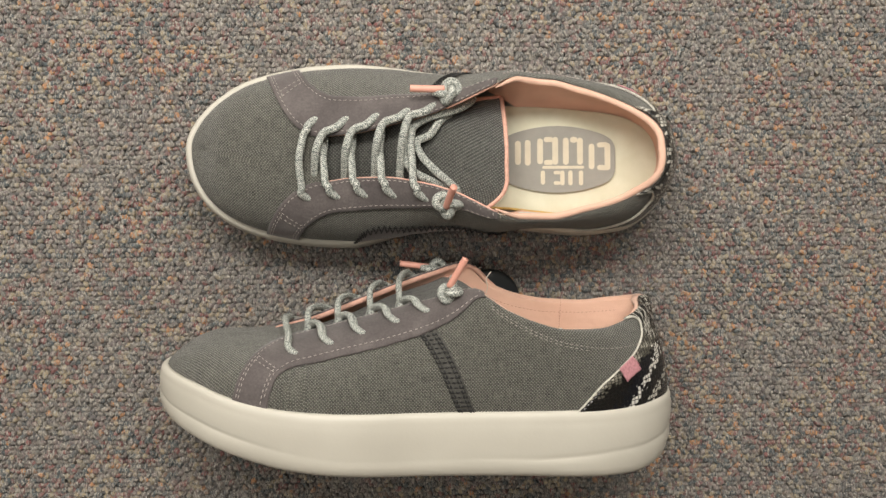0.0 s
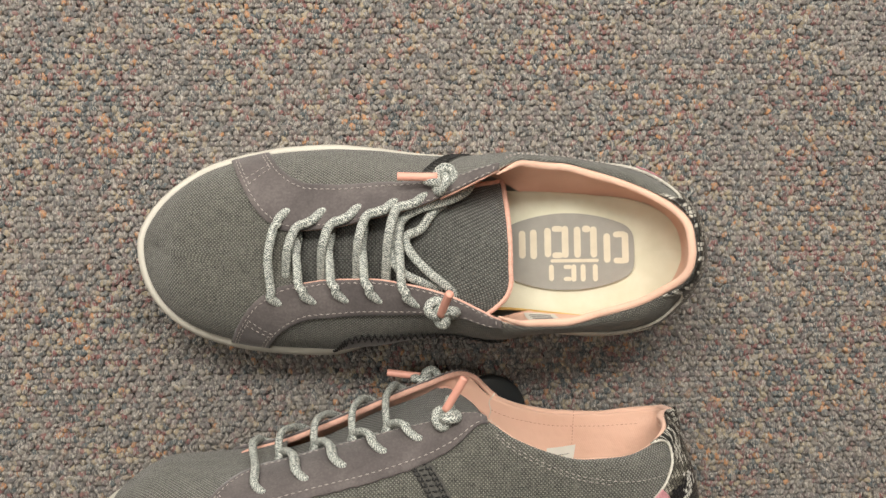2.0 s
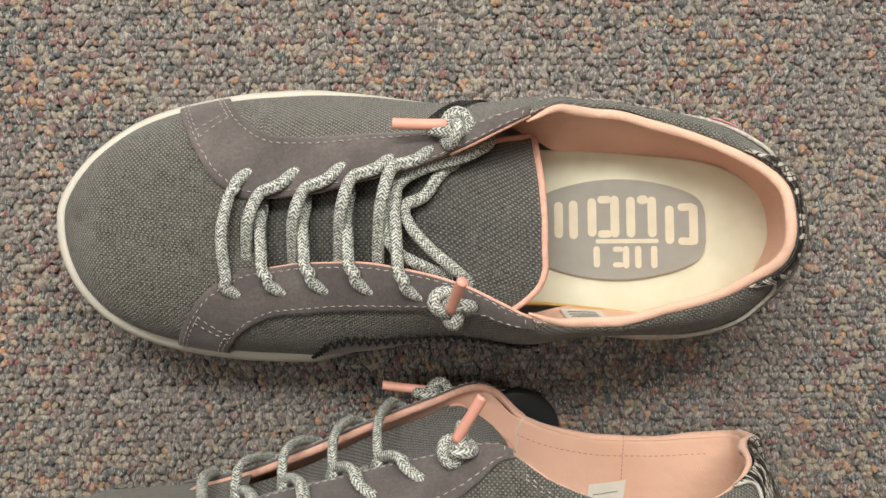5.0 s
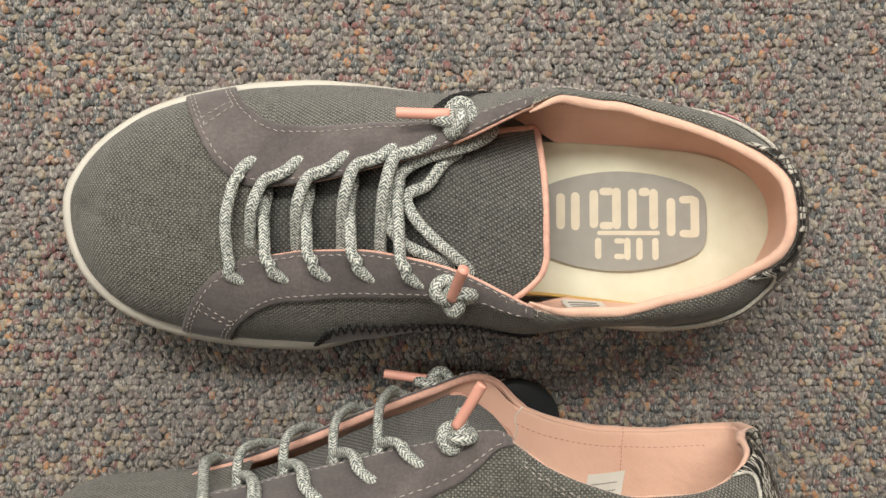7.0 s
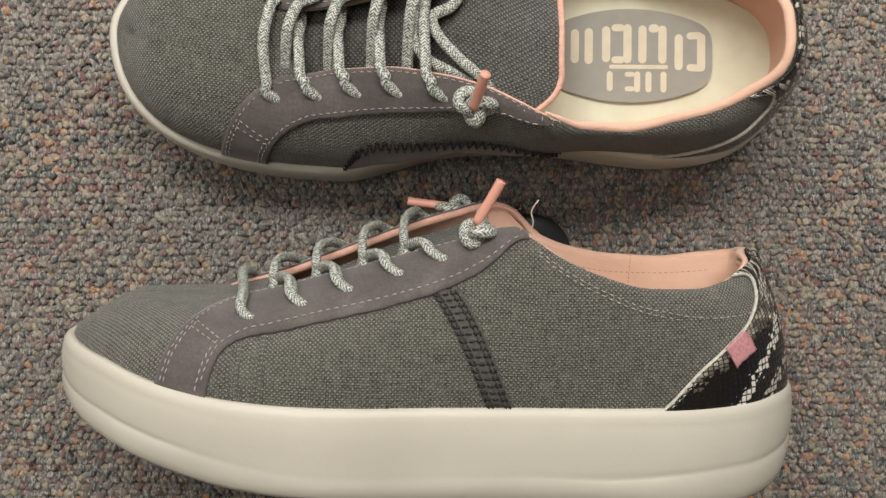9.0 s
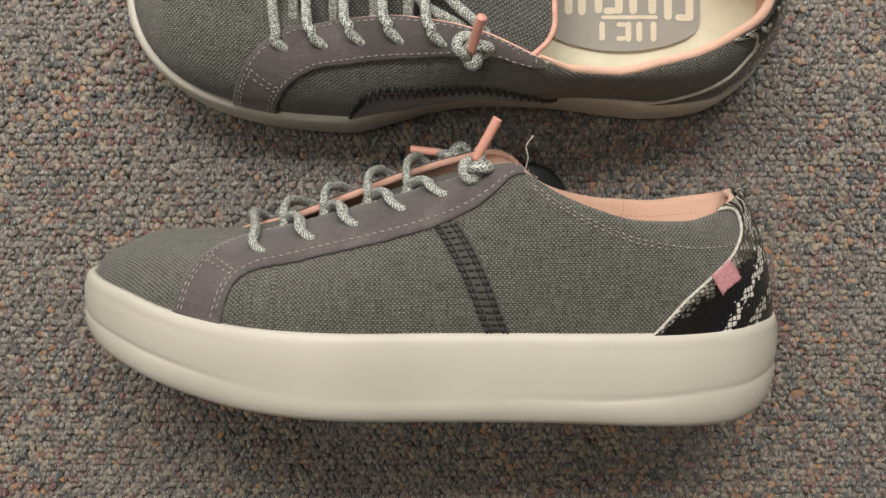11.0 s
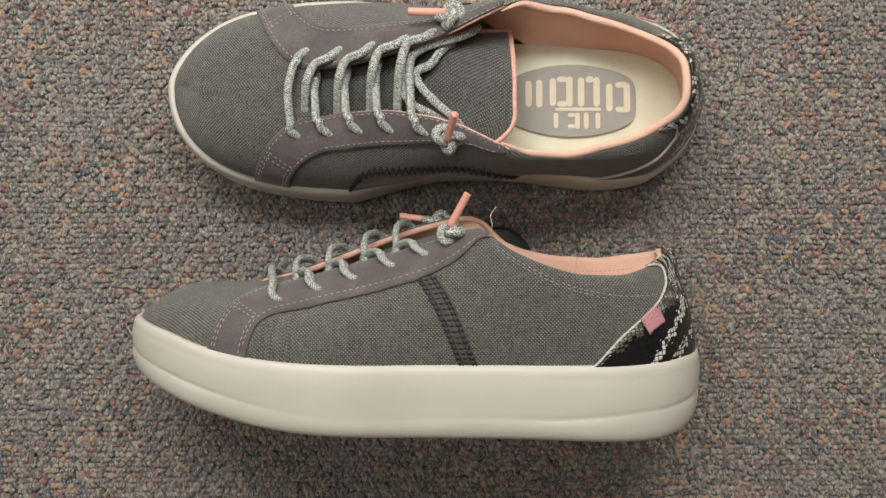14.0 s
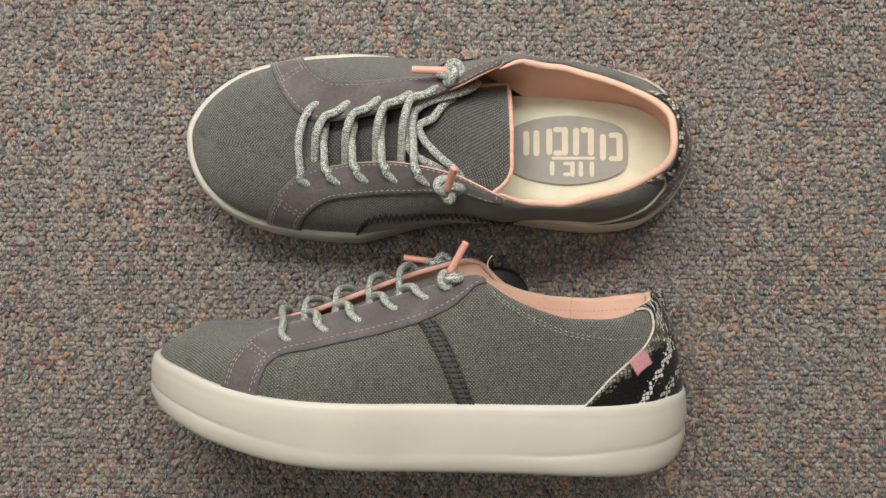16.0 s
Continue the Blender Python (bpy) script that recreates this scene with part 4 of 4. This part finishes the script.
# ---- security tag under the lying shoe ----
def security_tag():
    thing = new("security_tag")
    a = np.linspace(0, 2 * np.pi, 48, endpoint=False)
    rows = [np.column_stack([r * np.cos(a), r * np.sin(a), np.full(48, z)]) for r, z in ((0.0005, 0), (0.016, 0), (0.0184, 0.0012), (0.0193, 0.003), (0.0188, 0.0046), (0.0172, 0.0055), (0.009, 0.0063), (0.0005, 0.0066))]
    part("disc", grid_mesh("disc", np.array(rows), wrap_v=True, flip=True), M_TAG, thing)
    thing.matrix_basis = pose(0.0470, -0.0345, -0.0032, 11, 4, 0)
    return tagged(thing, "dark grey round plastic security tag on the carpet", "security tag")


security_tag()


def loose_fibre(points):
    me = grid_mesh("loose_fibre", tube_points(spline(points, 14), 0.00016, None, 5), wrap_v=True, caps=True)
    me.materials.append(M_FRAY)
    return tagged(new("loose_fibre", me), "thin pale curved fibre lying on the carpet", "fibre", "loose fibres")


loose_fibre([(-0.0835, -0.0035, 0.0006), (-0.0852, -0.0075, 0.0016), (-0.0838, -0.0115, 0.0008)])
loose_fibre([(-0.0795, -0.0035, 0.0006), (-0.0778, -0.0072, 0.0018), (-0.0750, -0.0100, 0.0007)])

# ---- carpet ----
rng = np.random.default_rng(11)
PITCH = 0.0030
gx, gy = np.meshgrid(np.arange(-0.37, 0.39, PITCH), np.arange(-0.33, 0.31, PITCH * 0.92), indexing="ij")
gx = gx + PITCH * 0.5 * (np.arange(gx.shape[1]) % 2)[None, :]
cx = (gx + rng.normal(0, PITCH * 0.035, gx.shape)).ravel()
cy = (gy + rng.normal(0, PITCH * 0.035, gy.shape)).ravel()
n = len(cx)
turn = rng.normal(0.6, 0.22, n) + np.pi / 2 * (np.indices(gx.shape)[1].ravel() % 2)
ra = PITCH * rng.uniform(0.72, 0.94, n)
rb = PITCH * rng.uniform(0.52, 0.70, n)
tall = rng.uniform(0.0036, 0.0052, n)
lay = np.sin(cx * 31 + 17 * cy + 2 * np.sin(cy * 23)) + 0.6 * np.sin(cx * 13 - 41 * cy)
leanx, leany = rng.normal(0, 0.0004, n) + 0.0005 * lay, rng.normal(0, 0.0004, n) + 0.0004 * lay
ring_a = np.arange(6) * np.pi / 3
verts = np.empty((n, 19, 3))
for k, (f, h) in enumerate(((0.92, 0.0), (1.0, 0.55), (0.80, 0.90))):
    for j, g in enumerate(ring_a + 0.5 * k):
        lx, ly = ra * f * np.cos(g), rb * f * np.sin(g)
        verts[:, k * 6 + j, 0] = cx + lx * np.cos(turn) - ly * np.sin(turn) + leanx * h
        verts[:, k * 6 + j, 1] = cy + lx * np.sin(turn) + ly * np.cos(turn) + leany * h
        verts[:, k * 6 + j, 2] = -0.0052 + tall * h
verts[:, 18, 0], verts[:, 18, 1], verts[:, 18, 2] = cx + leanx, cy + leany, -0.0052 + tall
one = []
for k in range(2):
    for j in range(6):
        a, b = k * 6 + j, k * 6 + (j + 1) % 6
        one += [(a, b, b + 6), (a, b + 6, a + 6)]
one += [(12 + j, 12 + (j + 1) % 6, 18) for j in range(6)]
verts += rng.normal(0, PITCH * 0.13, verts.shape) * np.array([1, 1, 0.8])
tri = (np.array(one)[None] + 19 * np.arange(n)[:, None, None]).reshape(-1, 3)
me = bpy.data.meshes.new("carpet_pile")
me.vertices.add(n * 19)
me.vertices.foreach_set("co", verts.ravel())
me.loops.add(tri.size)
me.loops.foreach_set("vertex_index", tri.ravel().astype(np.int32))
me.polygons.add(len(tri))
me.polygons.foreach_set("loop_start", np.arange(0, tri.size, 3, dtype=np.int32))
me.polygons.foreach_set("use_smooth", np.ones(len(tri), bool))
me.update(calc_edges=True)
me.materials.append(M_LOOPS)
tagged(new("carpet_pile", me), "multicoloured grey brown and orange looped carpet pile", "carpet", kind="stuff")


# ---- room ----
def box(name, x0, y0, z0, x1, y1, z1, mat, label, category):
    bm = bmesh.new()
    bmesh.ops.create_cube(bm, size=1, matrix=Matrix.Translation(((x0 + x1) / 2, (y0 + y1) / 2, (z0 + z1) / 2)) @ Matrix.Diagonal((x1 - x0, y1 - y0, z1 - z0, 1)))
    me = bpy.data.meshes.new(name)
    bm.to_mesh(me)
    bm.free()
    me.materials.append(mat)
    return tagged(new(name, me), label, category, kind="structure")


box("floor", -2, -1.0, -0.05, 2, 0.5, -0.0054, M_FAR, "multicoloured carpet floor of the shop", "floor")
# thin sheet whose dark colour paints shade between the loops
box("carpet_backing", -0.372, -0.332, -0.0054, 0.392, 0.312, -0.005, M_GAP_SHADE, "carpet backing under the looped pile, darkened as shade in its gaps", "floor")
# walls and ceiling are unseen; the north wall's opening holds the added light
box("wall_south", -2, -1.1, -0.05, 2, -1.0, 2.7, M_WALL, "plain painted wall", "wall")
box("wall_north", -2, 0.5, -0.05, 2, 0.6, 0.12, M_WALL, "plain painted wall below the opening added for the fill light", "wall")
box("wall_north_2", -2, 0.5, 0.72, 2, 0.6, 2.7, M_WALL, "plain painted wall above the opening added for the fill light", "wall")
box("wall_north_3", -2, 0.5, 0.12, -0.8, 0.6, 0.72, M_WALL, "plain painted wall beside the opening added for the fill light", "wall")
box("wall_north_4", 0.8, 0.5, 0.12, 2, 0.6, 0.72, M_WALL, "plain painted wall beside the opening added for the fill light", "wall")
box("wall_west", -2.1, -1.1, -0.05, -2, 0.6, 2.7, M_WALL, "plain painted wall", "wall")
box("wall_east", 2, -1.1, -0.05, 2.1, 0.6, 2.7, M_WALL, "plain painted wall", "wall")
box("ceiling", -2.1, -1.1, 2.7, 2.1, 0.6, 2.8, M_CEILING, "white ceiling", "ceiling")
